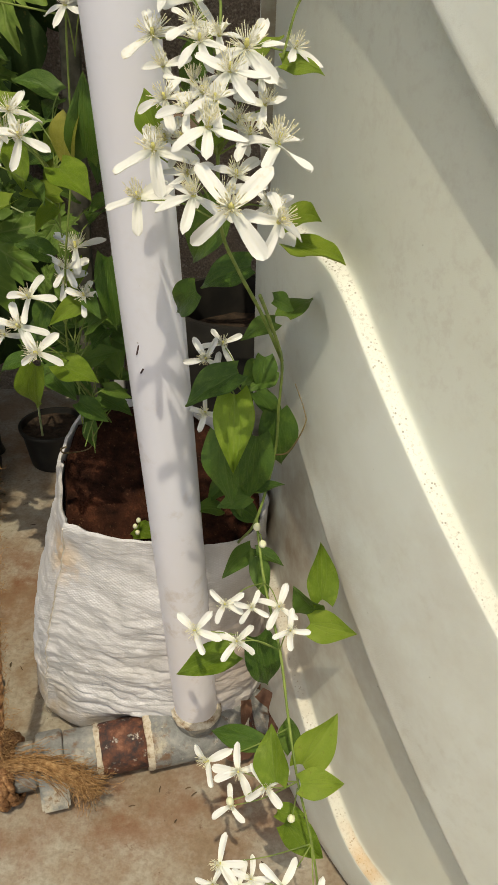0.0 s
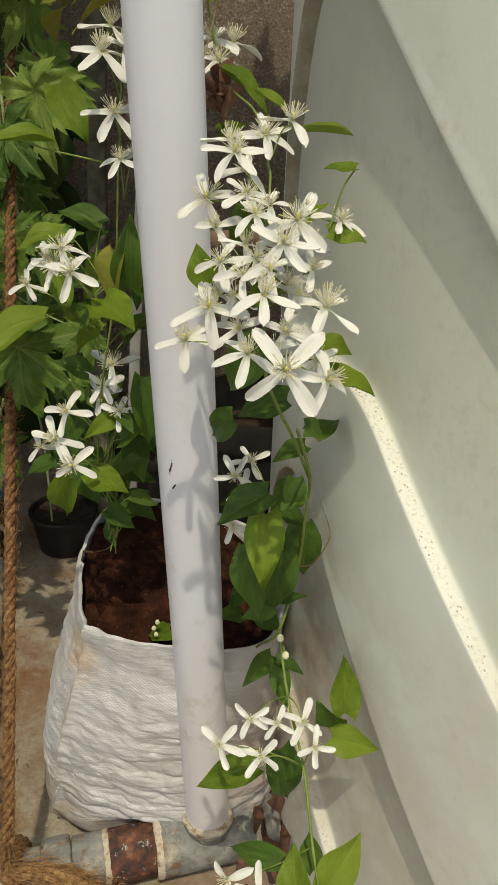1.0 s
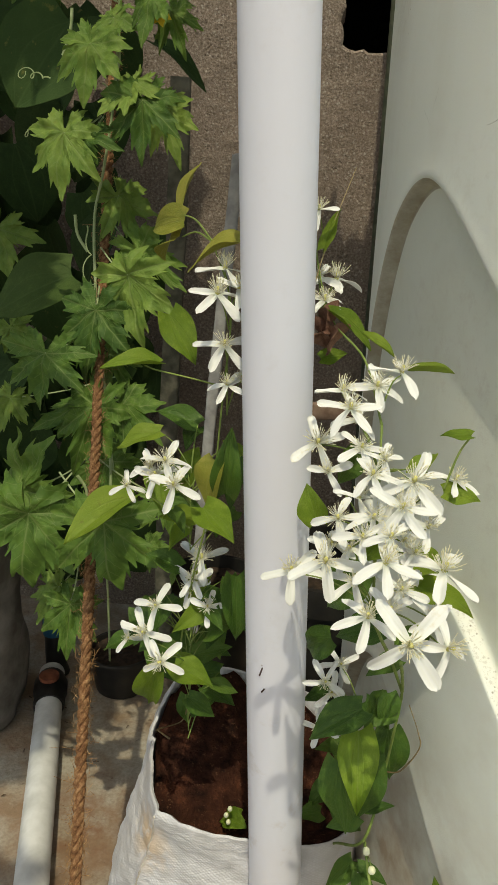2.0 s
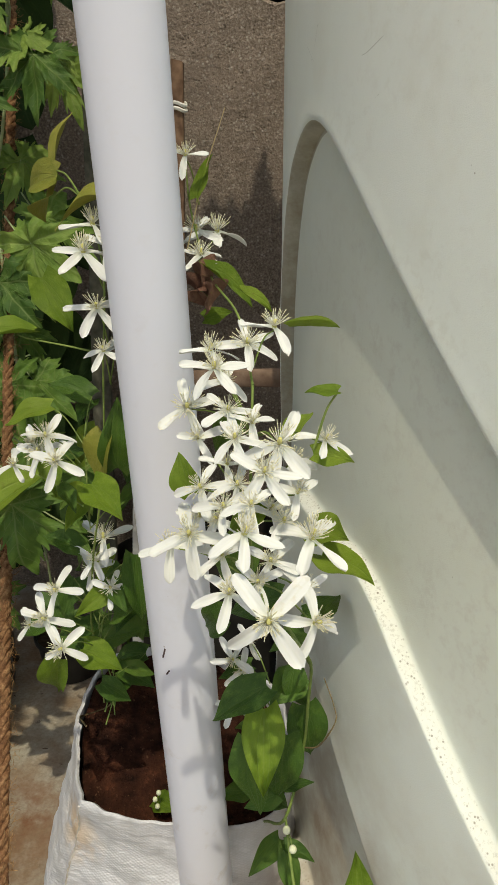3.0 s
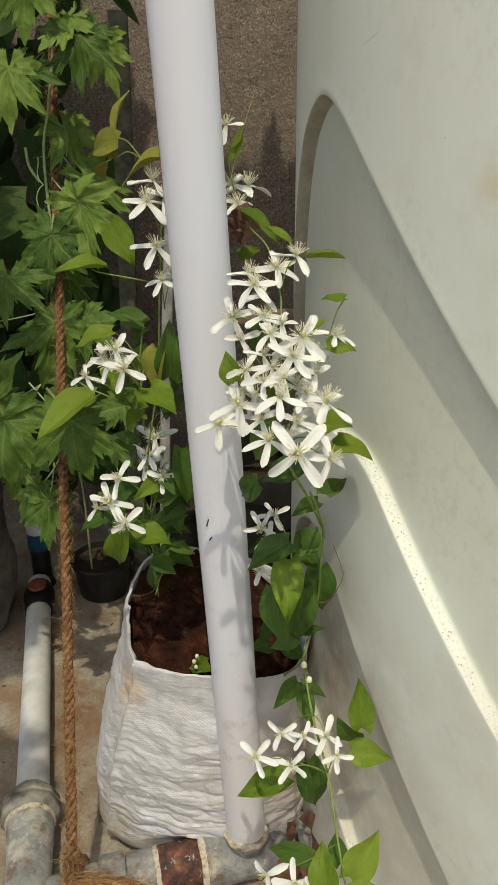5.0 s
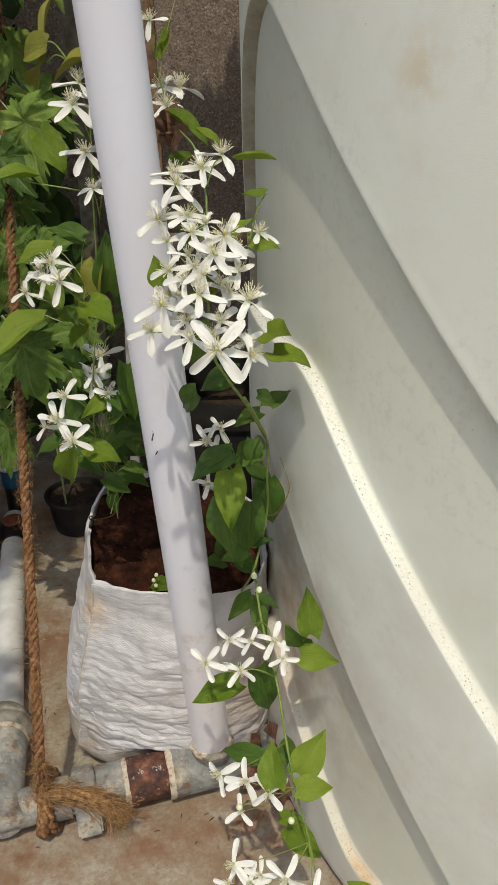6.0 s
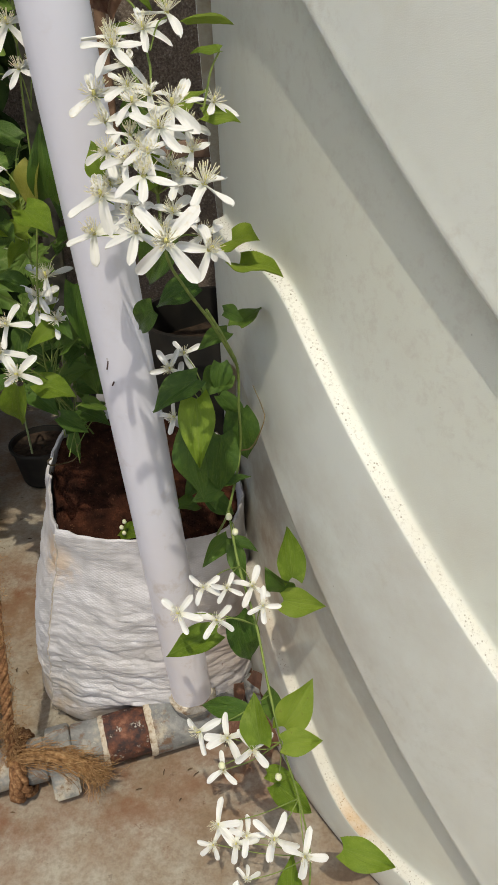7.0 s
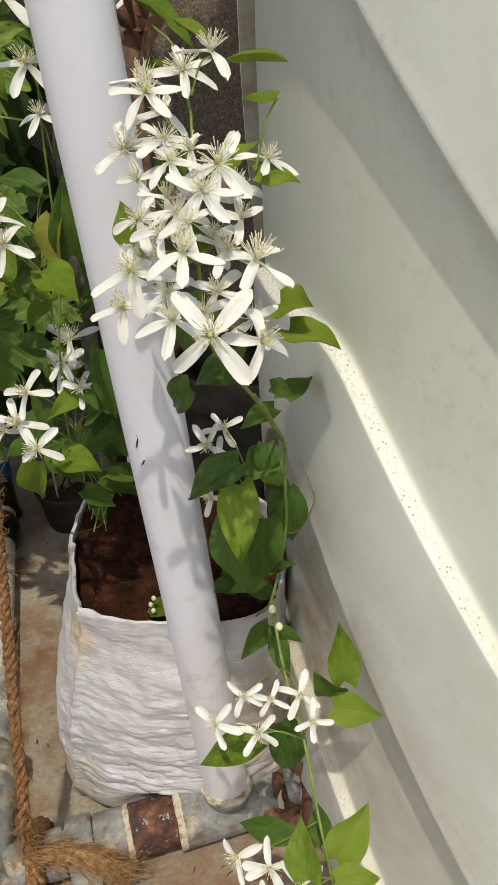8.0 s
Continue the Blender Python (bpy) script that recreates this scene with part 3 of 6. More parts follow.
def upright_pipe():
    t = thing("upright_pipe", PIPE_FOOT + PIPE_LEAN * 0.080, "tall white plastic pipe standing in a grey tee", "pipe")
    bm = bmesh.new()
    lathe(bm, PIPE_FOOT + PIPE_LEAN * 0.080, PIPE_LEAN, [(0, 0.020), (0, 0.0284), (0.4, 0.0284), (0.8, 0.0284), (1.3, 0.0284), (2.0, 0.0284), (2.0, 0.020)], 56)
    part("tube", bm, PVC, t)
    bm = bmesh.new()
    foot = PIPE_FOOT + PIPE_LEAN * 0.088
    n, rings = 44, []
    for d, r in ((0, 0.0276), (0.0, 0.0338), (0.003, 0.0346), (0.006, 0.0338), (0.0075, 0.0312), (0.0085, 0.0312), (0.0105, 0.0300), (0.011, 0.0276)):
        ring = []
        for k in range(n):
            a = 2 * math.pi * k / n
            rr = r + (0.0016 * noise.noise((3 * math.cos(a), 3 * math.sin(a), d * 200)) if r > 0.029 else 0)
            ring.append(foot + Vector((rr * math.cos(a), rr * math.sin(a), d + (0.002 * noise.noise((2 * math.cos(a), 2 * math.sin(a), 7)) if r > 0.029 else 0))))
        rings.append(ring)
    skin(bm, rings, cap=False)
    part("cement_ring", bm, CEMENT, t, "cracked off-white joint cement")
    # two small dark scars on the tube
    scar = plain("dark_scar", (0.05, 0.03, 0.04), (0.12, 0.08, 0.09))
    for z, a, h in ((0.655, -118, 0.005), (0.634, -114, 0.0025)):
        c = PIPE_FOOT + PIPE_LEAN * z
        pts = [c + Vector((0.0287 * math.cos(radians(a + 3 * k)), 0.0287 * math.sin(radians(a + 3 * k)), h * (k - 1))) for k in range(3)]
        bm = bmesh.new()
        tube(bm, pts, 0.0008, 5)
        part("scar", bm, scar, t)


def low_pipe():
    t = thing("low_pipe", run_pt(-0.2) - Vector((0, 0, 0.0402)), "weathered grey floor pipe with tee, couplings and rusty band", "pipe")
    bm = bmesh.new()
    ring_piece(bm, -0.64, -0.20, 0.0275)
    part("grey_tube", bm, GREY, t)
    bm = bmesh.new()
    ring_piece(bm, -0.186, -0.124, 0.0345)
    part("rusty_sleeve", bm, RUSTY, t, "brown sleeve with flaking white paint")
    bm = bmesh.new()
    ring_piece(bm, -0.121, 0.002, 0.0402)
    part("tee", bm, GREY, t)
    # the socket leans out of the tee to the upright pipe
    a, b = run_pt(-0.055, 0.006), PIPE_FOOT + PIPE_LEAN * 0.090
    bm = bmesh.new()
    rings = []
    for f, r in ((0.0, 0.0335), (0.35, 0.0335), (0.6, 0.0332), (0.8, 0.0330), (0.97, 0.0330), (1.0, 0.0325), (1.0, 0.0282), (0.8, 0.0282)):
        c = a.lerp(b, f)
        rings.append([c + Vector((r * math.cos(2 * math.pi * k / 44), r * math.sin(2 * math.pi * k / 44), 0)) for k in range(44)])
    skin(bm, rings)
    part("tee_socket", bm, GREY, t)
    for a, b, r in ((-0.127, -0.119, 0.0406), (-0.191, -0.184, 0.0352), (0.000, 0.007, 0.0406)):
        n, rings = 44, []
        side = Vector((-RUN_DIR.y, RUN_DIR.x, 0))
        for x, rr in ((a, r - 0.004), (a, r - 0.0005), ((a + b) / 2, r + 0.0004), (b, r - 0.0005), (b, r - 0.004)):
            ring = []
            for k in range(n):
                g = 2 * math.pi * k / n
                e = 0.0022 * noise.noise((4 * math.cos(g), 4 * math.sin(g), a * 90))
                q = rr + 0.0008 * noise.noise((9 * math.cos(g), 9 * math.sin(g), x * 300))
                ring.append(run_pt(x + (e if x == a else -e if x == b else 0)) + (side * math.cos(g) + Vector((0, 0, 1)) * math.sin(g)) * q)
            rings.append(ring)
        bm = bmesh.new()
        skin(bm, rings)
        part("cement_joint", bm, CEMENT, t, "cracked white joint cement")
    bm = bmesh.new()
    ring_piece(bm, -0.229, -0.189, 0.0345)
    part("coupling", bm, GREY, t)
    bm = bmesh.new()
    ring_piece(bm, -0.263, -0.230, 0.0385, 0.003, n=8)
    part("hex_coupling", bm, GREY, t)
    bm = bmesh.new()
    ring_piece(bm, -0.31, -0.266, 0.0310)
    part("coupling", bm, GREY, t)
    # clamp block that hangs down in front, with raised unreadable marks
    m = Matrix.Translation(run_pt(-0.245, -0.043, -0.006)) @ Matrix.Rotation(math.atan2(RUN_DIR.y, RUN_DIR.x), 4, "Z") @ Matrix.Rotation(radians(-28), 4, "X")
    bm = bmesh.new()
    box(bm, (-0.018, -0.011, -0.022), (0.018, 0.014, 0.042), 0.003)
    clamp = part("clamp_block", bm, GREY, t, m=m)
    for k in range(4):
        bm = bmesh.new()
        box(bm, (-0.009 + 0.0052 * k, -0.0125, -0.008), (-0.0065 + 0.0052 * k, -0.0108, 0.003), 0.0004)
        part("raised_mark", bm, GREY, clamp, m=m)
    bm = bmesh.new()
    ring_piece(bm, 0.006, 0.014, 0.0355)
    part("rusty_sleeve", bm, RUSTY, t)
    bm = bmesh.new()
    ring_piece(bm, 0.015, 0.036, 0.0350)
    part("coupling", bm, GREY, t)
    bm = bmesh.new()
    ring_piece(bm, 0.03, 0.062, 0.0275)
    part("grey_tube", bm, GREY, t)


def side_pipe():
    """White floor pipe that runs back beside the sack, with a grey union."""
    a, b = Vector((-0.413, 0.742, 0.034)), Vector((-0.603, 1.396, 0.034))
    d = (b - a).normalized()
    t = thing("side_pipe", a - Vector((0, 0, 0.034)), "white floor pipe with a grey union and a dark valve", "pipe")
    L = (b - a).length
    bm = bmesh.new()
    lathe(bm, a, d, [(0, 0.018), (0, 0.0275), (L, 0.0275), (L, 0.018)], 40)
    part("tube", bm, OLD_PVC, t)
    # union: dusty collar, ten-sided nut, white cement ring, plain coupling
    dull = plain("dark_grey_union", (0.07, 0.072, 0.064), (0.30, 0.29, 0.255), 34, 0.8, 0.004)
    o = a + d * 0.012 + Vector((0, 0, 0.013))
    bm = bmesh.new()
    lathe(bm, o, -d, [(0, 0.024), (0, 0.031), (0.004, 0.034), (0.016, 0.035), (0.018, 0.030)], 32)
    union = part("union", bm, dull, t, "dusty grey threaded union")
    bm = bmesh.new()
    lathe(bm, o - d * 0.0165, -d, [(0, 0.030), (0, 0.041), (0.003, 0.046), (0.012, 0.047), (0.014, 0.0445), (0.017, 0.0445), (0.019, 0.047), (0.034, 0.047), (0.038, 0.042), (0.038, 0.030)], 10)
    part("nut", bm, dull, union)
    bm = bmesh.new()
    lathe(bm, o - d * 0.0545, -d, [(0, 0.030), (0, 0.0385), (0.004, 0.040), (0.009, 0.0385), (0.009, 0.030)], 32)
    part("cement_ring", bm, CEMENT, union, "cracked off-white joint cement")
    bm = bmesh.new()
    lathe(bm, o - d * 0.0635, -d, [(0, 0.025), (0, 0.0365), (0.040, 0.0365), (0.042, 0.034), (0.150, 0.034), (0.150, 0.02)], 32)
    part("coupling", bm, GREY, union)
    v = a + d * (L * 0.82)
    bm = bmesh.new()
    lathe(bm, v, d, [(0, 0.024), (0, 0.031), (0.012, 0.033), (0.03, 0.031), (0.05, 0.036), (0.08, 0.036), (0.1, 0.03), (0.1, 0.024)], 20)
    part("valve", bm, BLACK, t, "dark dusty valve body")
    bm = bmesh.new()
    lathe(bm, v + d * 0.05, (0, 0, 1), [(0, 0.010), (0.035, 0.010), (0.037, 0.021), (0.045, 0.021), (0.047, 0.01)], 16)
    part("valve_knob", bm, plain("red_brown_plastic", (0.16, 0.05, 0.03), (0.26, 0.09, 0.05)), t)
    # short standpipe at the far end
    o = Vector((-0.612, 1.45, 0.0))
    bm = bmesh.new()
    lathe(bm, o, (0, 0, 1), [(0, 0.01), (0, 0.03), (0.02, 0.024), (0.105, 0.024), (0.105, 0.01)], 24)
    part("riser", bm, BLACK, t)
    bm = bmesh.new()
    lathe(bm, o + Vector((0, 0, 0.105)), (0, 0, 1), [(0, 0.01), (0, 0.027), (0.045, 0.027), (0.045, 0.01)], 24)
    part("blue_band", bm, plain("blue_plastic", (0.015, 0.08, 0.16), (0.02, 0.12, 0.22)), t)
    bm = bmesh.new()
    lathe(bm, o + Vector((0, 0, 0.15)), (0, 0, 1), [(0, 0.01), (0, 0.0265), (0.022, 0.0265), (0.032, 0.018), (0.055, 0.016), (0.055, 0.01)], 24)
    part("white_neck", bm, PVC, t)


upright_pipe()
low_pipe()
side_pipe()


# ---- the sack of soil ----
def sack_ring(f, a, out=0.0):
    """Outline of the sack at height share f (0 foot, 1 rim) and angle a."""
    cx, cy = -0.135 + 0.033 * f, 0.800 - 0.034 * f
    rx, ry = 0.168 - 0.036 * f, 0.138 - 0.022 * f
    bulge = 1 + 0.05 * math.sin(math.pi * min(1, f * 1.15))
    tuck = 1 - 0.14 * max(0.0, 1 - f / 0.09) ** 2
    ca, sa = math.cos(a), math.sin(a)
    p = 3.3 if ca > 0 else 2.5
    q = (abs(ca) ** p + abs(sa) ** p) ** (-1 / p)
    k = q * bulge * tuck
    x, y = cx + (rx * k + out) * ca, cy + (ry * k + out) * sa
    x += 0.013 * min(0.0, ca) * math.sin(math.pi * min(1.0, 0.25 + 0.75 * f))
    z = 0.40 * f - 0.038
    if sa < 0 and abs(z) < 0.039:
        y = soft_max(y, RUN_AT.y + 0.32 * (x - RUN_AT.x) + 1.04 * math.sqrt(0.039 ** 2 - z * z), 0.02)
    return x, y


def sack_top(a):
    """Height of the rim at angle a: low in front, high at the back left."""
    return 0.386 - 0.014 * max(0.0, math.cos(a + 0.75)) ** 2 + 0.040 * max(0.0, math.sin(a - 0.25)) + 0.030 * max(0.0, math.cos(a - 2.45)) ** 3 + 0.006 * noise.noise((2 * math.cos(a), 2 * math.sin(a), 3))


def sack_folds(a, z):
    """Creases that sag round the front, deeper near the foot, and a fine crinkle."""
    low = max(0.0, min(1.0, (0.33 - z) / 0.22))
    warp = 0.02 * noise.noise((a * 1.7, z * 7, 2)) + 0.010 * noise.noise((a * 4, z * 16, 6))
    sag = z + 0.030 * math.cos(a + 1.9) - 0.018 * math.sin(2 * a) + warp
    n1 = noise.noise((a * 1.3, 3.0, sag * 30))
    n2 = noise.noise((a * 2.6, 9.0, sag * 72))
    n3 = noise.noise((a * 5.0 + sag * 30, 5.0, sag * 55))
    crease = 0.0026 * max(0.0, 1 - abs(n1) * 4.2) ** 2 + 0.0022 * max(0.0, 1 - abs(n2) * 4.6) ** 2
    diag = 0.0022 * max(0.0, 1 - abs(n3) * 4.5) ** 2
    h = 0.004 * n1 - crease * (0.15 + 0.85 * low) - diag * (0.3 + 0.7 * low)
    h += 0.0018 * noise.noise((a * 9, z * 50, 1)) + 0.009 * noise.noise((a * 1.3, z * 6, 4))
    seam = math.exp(-((a + 2.43 - 0.25 * z) / 0.045) ** 2)
    if math.sin(a) < 0:
        h *= max(0.15, min(1.0, (z - 0.03) / 0.05))
    return h + 0.0055 * seam


def soil_sack():
    t = thing("grow_sack", (-0.13, 0.79, 0.0), "white woven plastic sack filled with red soil, rim open", "grow bag")
    n, m = 300, 170
    bm = bmesh.new()
    uv = bm.loops.layers.uv.new("UVMap")
    rings = []
    for j in range(m + 1):
        f = j / m
        ring = []
        for k in range(n):
            a = -math.pi + 2 * math.pi * k / n
            z = 0.004 + (sack_top(a) - 0.004) * f
            x, y = sack_ring(f, a, sack_folds(a, z) * min(1, f * 8))
            ring.append((x, y, z))
        rings.append(ring)
    # rolled rim and the inside face
    for f, inset, dz in ((1.0, 0.002, 0.002), (1.0, 0.0045, 0.0), (0.94, 0.006, 0), (0.8, 0.007, 0), (0.5, 0.008, 0)):
        ring = []
        for k in range(n):
            a = -math.pi + 2 * math.pi * k / n
            z = 0.004 + (sack_top(a) - 0.004) * f
            x, y = sack_ring(f, a, sack_folds(a, z) - inset)
            ring.append((x, y, z + dz))
        rings.append(ring)
    vs = skin(bm, rings, cap=False)
    for j, ring in enumerate(vs):
        for k, v in enumerate(ring):
            for lp in v.link_loops:
                kk = k + (n if k == 0 and any(w.vert in vs[j][n - 2:] or w.vert in vs[max(0, j - 1)][n - 1:n] or w.vert in vs[min(len(vs) - 1, j + 1)][n - 1:n] for w in lp.face.loops) else 0)
                lp[uv].uv = (kk / n * 0.95, j / m * 0.39)
    bm.faces.new(vs[0][::-1])
    bmesh.ops.recalc_face_normals(bm, faces=bm.faces)
    part("sack", bm, SACK, t)
    # the stitched side seam
    bm = bmesh.new()
    pts = []
    for k in range(70):
        f = 0.03 + 0.955 * k / 69
        a = -2.43
        for _ in range(3):
            z = 0.004 + (sack_top(a) - 0.004) * f
            a = -2.43 + 0.25 * z
        x, y = sack_ring(f, a, sack_folds(a, z) - 0.0004 + 0.0006 * (k % 2))
        pts.append((x, y, z))
    tube(bm, pts, lambda t: 0.0012 + 0.0005 * math.sin(t * 216), 5)
    part("seam", bm, plain("stitched_seam", (0.44, 0.39, 0.33), (0.62, 0.59, 0.55)), t, "stained stitched side seam")
    # the soil, heaped against the back of the sack
    bm = bmesh.new()
    rings = []
    for j in range(26):
        s = j / 25
        ring = []
        for k in range(90):
            a = -math.pi + 2 * math.pi * k / 90
            top = sack_top(a)
            back = max(0.0, min(1.0, 0.55 + 0.75 * math.sin(a - 0.35) - 0.35 * math.cos(a)))
            rim = 0.315 + (top - 0.008 - 0.315) * back
            h = 0.258 + 0.032 * s + (rim - 0.290) * max(0.0, (s - 0.80) / 0.20) ** 0.8
            f = h / top
            x1, y1 = sack_ring(f, a, -0.0085 + sack_folds(a, h) * s)
            x, y = -0.10 + (x1 + 0.10) * s, 0.775 + (y1 - 0.775) * s
            h += 0.012 * noise.noise((x * 28, y * 28, 0)) + 0.007 * noise.noise((x * 110, y * 110, 3)) + 0.004 * random.uniform(-1, 1)
            ring.append((x, y, h))
        rings.append(ring)
    skin(bm, rings, cap=True)
    bmesh.ops.recalc_face_normals(bm, faces=bm.faces)
    part("soil", bm, SOIL, t, "dry red soil with fine roots")
    root = plain("dry_root", (0.12, 0.06, 0.04), (0.30, 0.19, 0.12))
    rnd = random.Random(4)
    for k in range(46):
        a = rnd.uniform(0.55, 2.9)
        z = rnd.uniform(0.33, 0.40)
        pts = []
        for i in range(6):
            f = (z - 0.018 * i) / sack_top(a)
            x, y = sack_ring(f, a + rnd.uniform(-0.04, 0.04), -0.013)
            pts.append((x, y - 0.004 * rnd.random(), z - 0.016 * i))
        bm = bmesh.new()
        tube(bm, pts, rnd.uniform(0.0005, 0.0013), 4)
        part("root", bm, root, t)
    twig = plain("pale_twig", (0.30, 0.2, 0.11), (0.45, 0.33, 0.2))
    for p in (((-0.19, 0.775, 0.298), (-0.165, 0.79, 0.303), (-0.14, 0.815, 0.305)), ((-0.155, 0.73, 0.298), (-0.14, 0.735, 0.304), (-0.12, 0.748, 0.302)), ((-0.185, 0.80, 0.29), (-0.188, 0.80, 0.34), (-0.195, 0.805, 0.385))):
        bm = bmesh.new()
        tube(bm, smooth_path(p, 4), 0.0011, 5)
        part("twig", bm, twig, t)


soil_sack()


# ---- plants: leaves and flowers ----
EYE_SIDE = Vector((0.0, -0.62, 0.78))
LEAF_NEW = leaf_skin("young_leaf", (0.135, 0.235, 0.022), (0.215, 0.335, 0.036), (0.32, 0.43, 0.066), (0.33, 0.42, 0.12), 0.45)
LEAF_OLD = leaf_skin("green_leaf", (0.040, 0.098, 0.015), (0.070, 0.150, 0.023), (0.125, 0.215, 0.036), (0.17, 0.25, 0.07), 0.22)
LEAF_YELLOW = leaf_skin("yellowing_leaf", (0.20, 0.24, 0.04), (0.32, 0.33, 0.06), (0.43, 0.38, 0.10), (0.36, 0.36, 0.14), 0.30)
LEAF_DRY = leaf_skin("dry_leaf", (0.07, 0.033, 0.024), (0.17, 0.082, 0.058), (0.30, 0.17, 0.12), (0.22, 0.13, 0.08), 0.1, 0.8)
GOURD = gourd_skin("gourd_leaf", (0.052, 0.122, 0.020), (0.122, 0.225, 0.036), (0.24, 0.35, 0.070), (0.26, 0.33, 0.12), 0.28)
# Dark copy of the broad leaf: shade behind the vine is in its green.
BROAD_SHADED = leaf_skin("shaded_broad_leaf", (0.020, 0.045, 0.011), (0.028, 0.062, 0.014), (0.042, 0.085, 0.02), (0.08, 0.13, 0.04), 0.12, 0.8, 0.9)
BROAD_GREEN = leaf_skin("broad_green_leaf", (0.045, 0.085, 0.016), (0.065, 0.115, 0.022), (0.09, 0.15, 0.035), (0.12, 0.18, 0.06), 0.2, 0.7, 0.9)
SEPAL = petal_skin()
STAMEN = Nodes("cream_filament", 0.6, 0.3)
STAMEN.finish((0.93, 0.93, 0.88))
STAMEN = STAMEN.glow_through((0.96, 0.96, 0.90), 0.5)
ANTHER = Nodes("yellow_anther", 0.6, 0.3)
ANTHER.finish((0.93, 0.91, 0.76))
ANTHER = ANTHER.glow_through((0.95, 0.93, 0.72), 0.5)
PISTIL = plain("yellow_green_pistil", (0.62, 0.60, 0.20), (0.78, 0.74, 0.34), 200)
STEM_GREEN = plain("green_stem", (0.13, 0.20, 0.045), (0.22, 0.29, 0.075), 90)
STEM_BROWN = plain("brown_stem", (0.12, 0.085, 0.045), (0.22, 0.17, 0.08), 90)
STEM_PALE = plain("pale_green_stem", (0.26, 0.34, 0.16), (0.38, 0.46, 0.25), 90)


def blade(seed, outline, mat, name="leaf", rows=18, cols=8, cup=0.10, curl=0.16, wave=0.03):
    """A leaf one unit long along y; outline(s) gives the half-width at s. Both faces of a blade 0.004 thick."""
    rnd = random.Random(seed)
    bend, twist, ph = curl * rnd.uniform(0.5, 1.4), rnd.uniform(-0.18, 0.18), rnd.uniform(0, 6)
    skew = rnd.uniform(-0.03, 0.03)

    def spot(s, u):
        w = outline(s)
        x = u * w + skew * math.sin(3.1 * s)
        lobe = -0.11 * (abs(u) ** 1.6) * max(0.0, 1 - s / 0.14)
        z = cup * abs(u * w) * 1.6 - bend * s * s + wave * math.sin(7 * s + ph) * abs(u) + twist * u * w * s
        return Vector((x, s + lobe, z + 0.012 * noise.noise((x * 6 + seed, s * 6, 0))))

    bm = bmesh.new()
    layers = []
    for dz in (0.0, -0.006):
        layers.append([[bm.verts.new(spot(j / rows, -1 + 2 * k / cols) + Vector((0, 0, dz))) for k in range(cols + 1)] for j in range(rows + 1)])
    top, low = layers
    for j in range(rows):
        for k in range(cols):
            bm.faces.new((top[j][k], top[j][k + 1], top[j + 1][k + 1], top[j + 1][k]))
            bm.faces.new((low[j][k], low[j + 1][k], low[j + 1][k + 1], low[j][k + 1]))
        bm.faces.new((top[j][0], top[j + 1][0], low[j + 1][0], low[j][0]))
        bm.faces.new((top[j][cols], low[j][cols], low[j + 1][cols], top[j + 1][cols]))
    return mesh_of(name, bm, mat)


def heart(s):
    """Half-width of a clematis leaf: heart-shaped foot and a drawn-out tip."""
    return max(0.001, 0.5 * (1.02 * math.sin(math.pi * min(1, (s + 0.10) / 1.10) ** 0.78)) ** 0.9 * (1 - 0.35 * s) * (1 if s < 0.97 else (1 - s) / 0.03 * 0.8 + 0.2))


def narrow(s):
    return max(0.001, 0.36 * math.sin(math.pi * min(1, (s + 0.04) / 1.04) ** 0.85) ** 0.85 * (1 - 0.2 * s))


def round_leaf(s):
    return max(0.001, 0.56 * math.sin(math.pi * min(1, (s + 0.16) / 1.16) ** 0.9) ** 0.75)


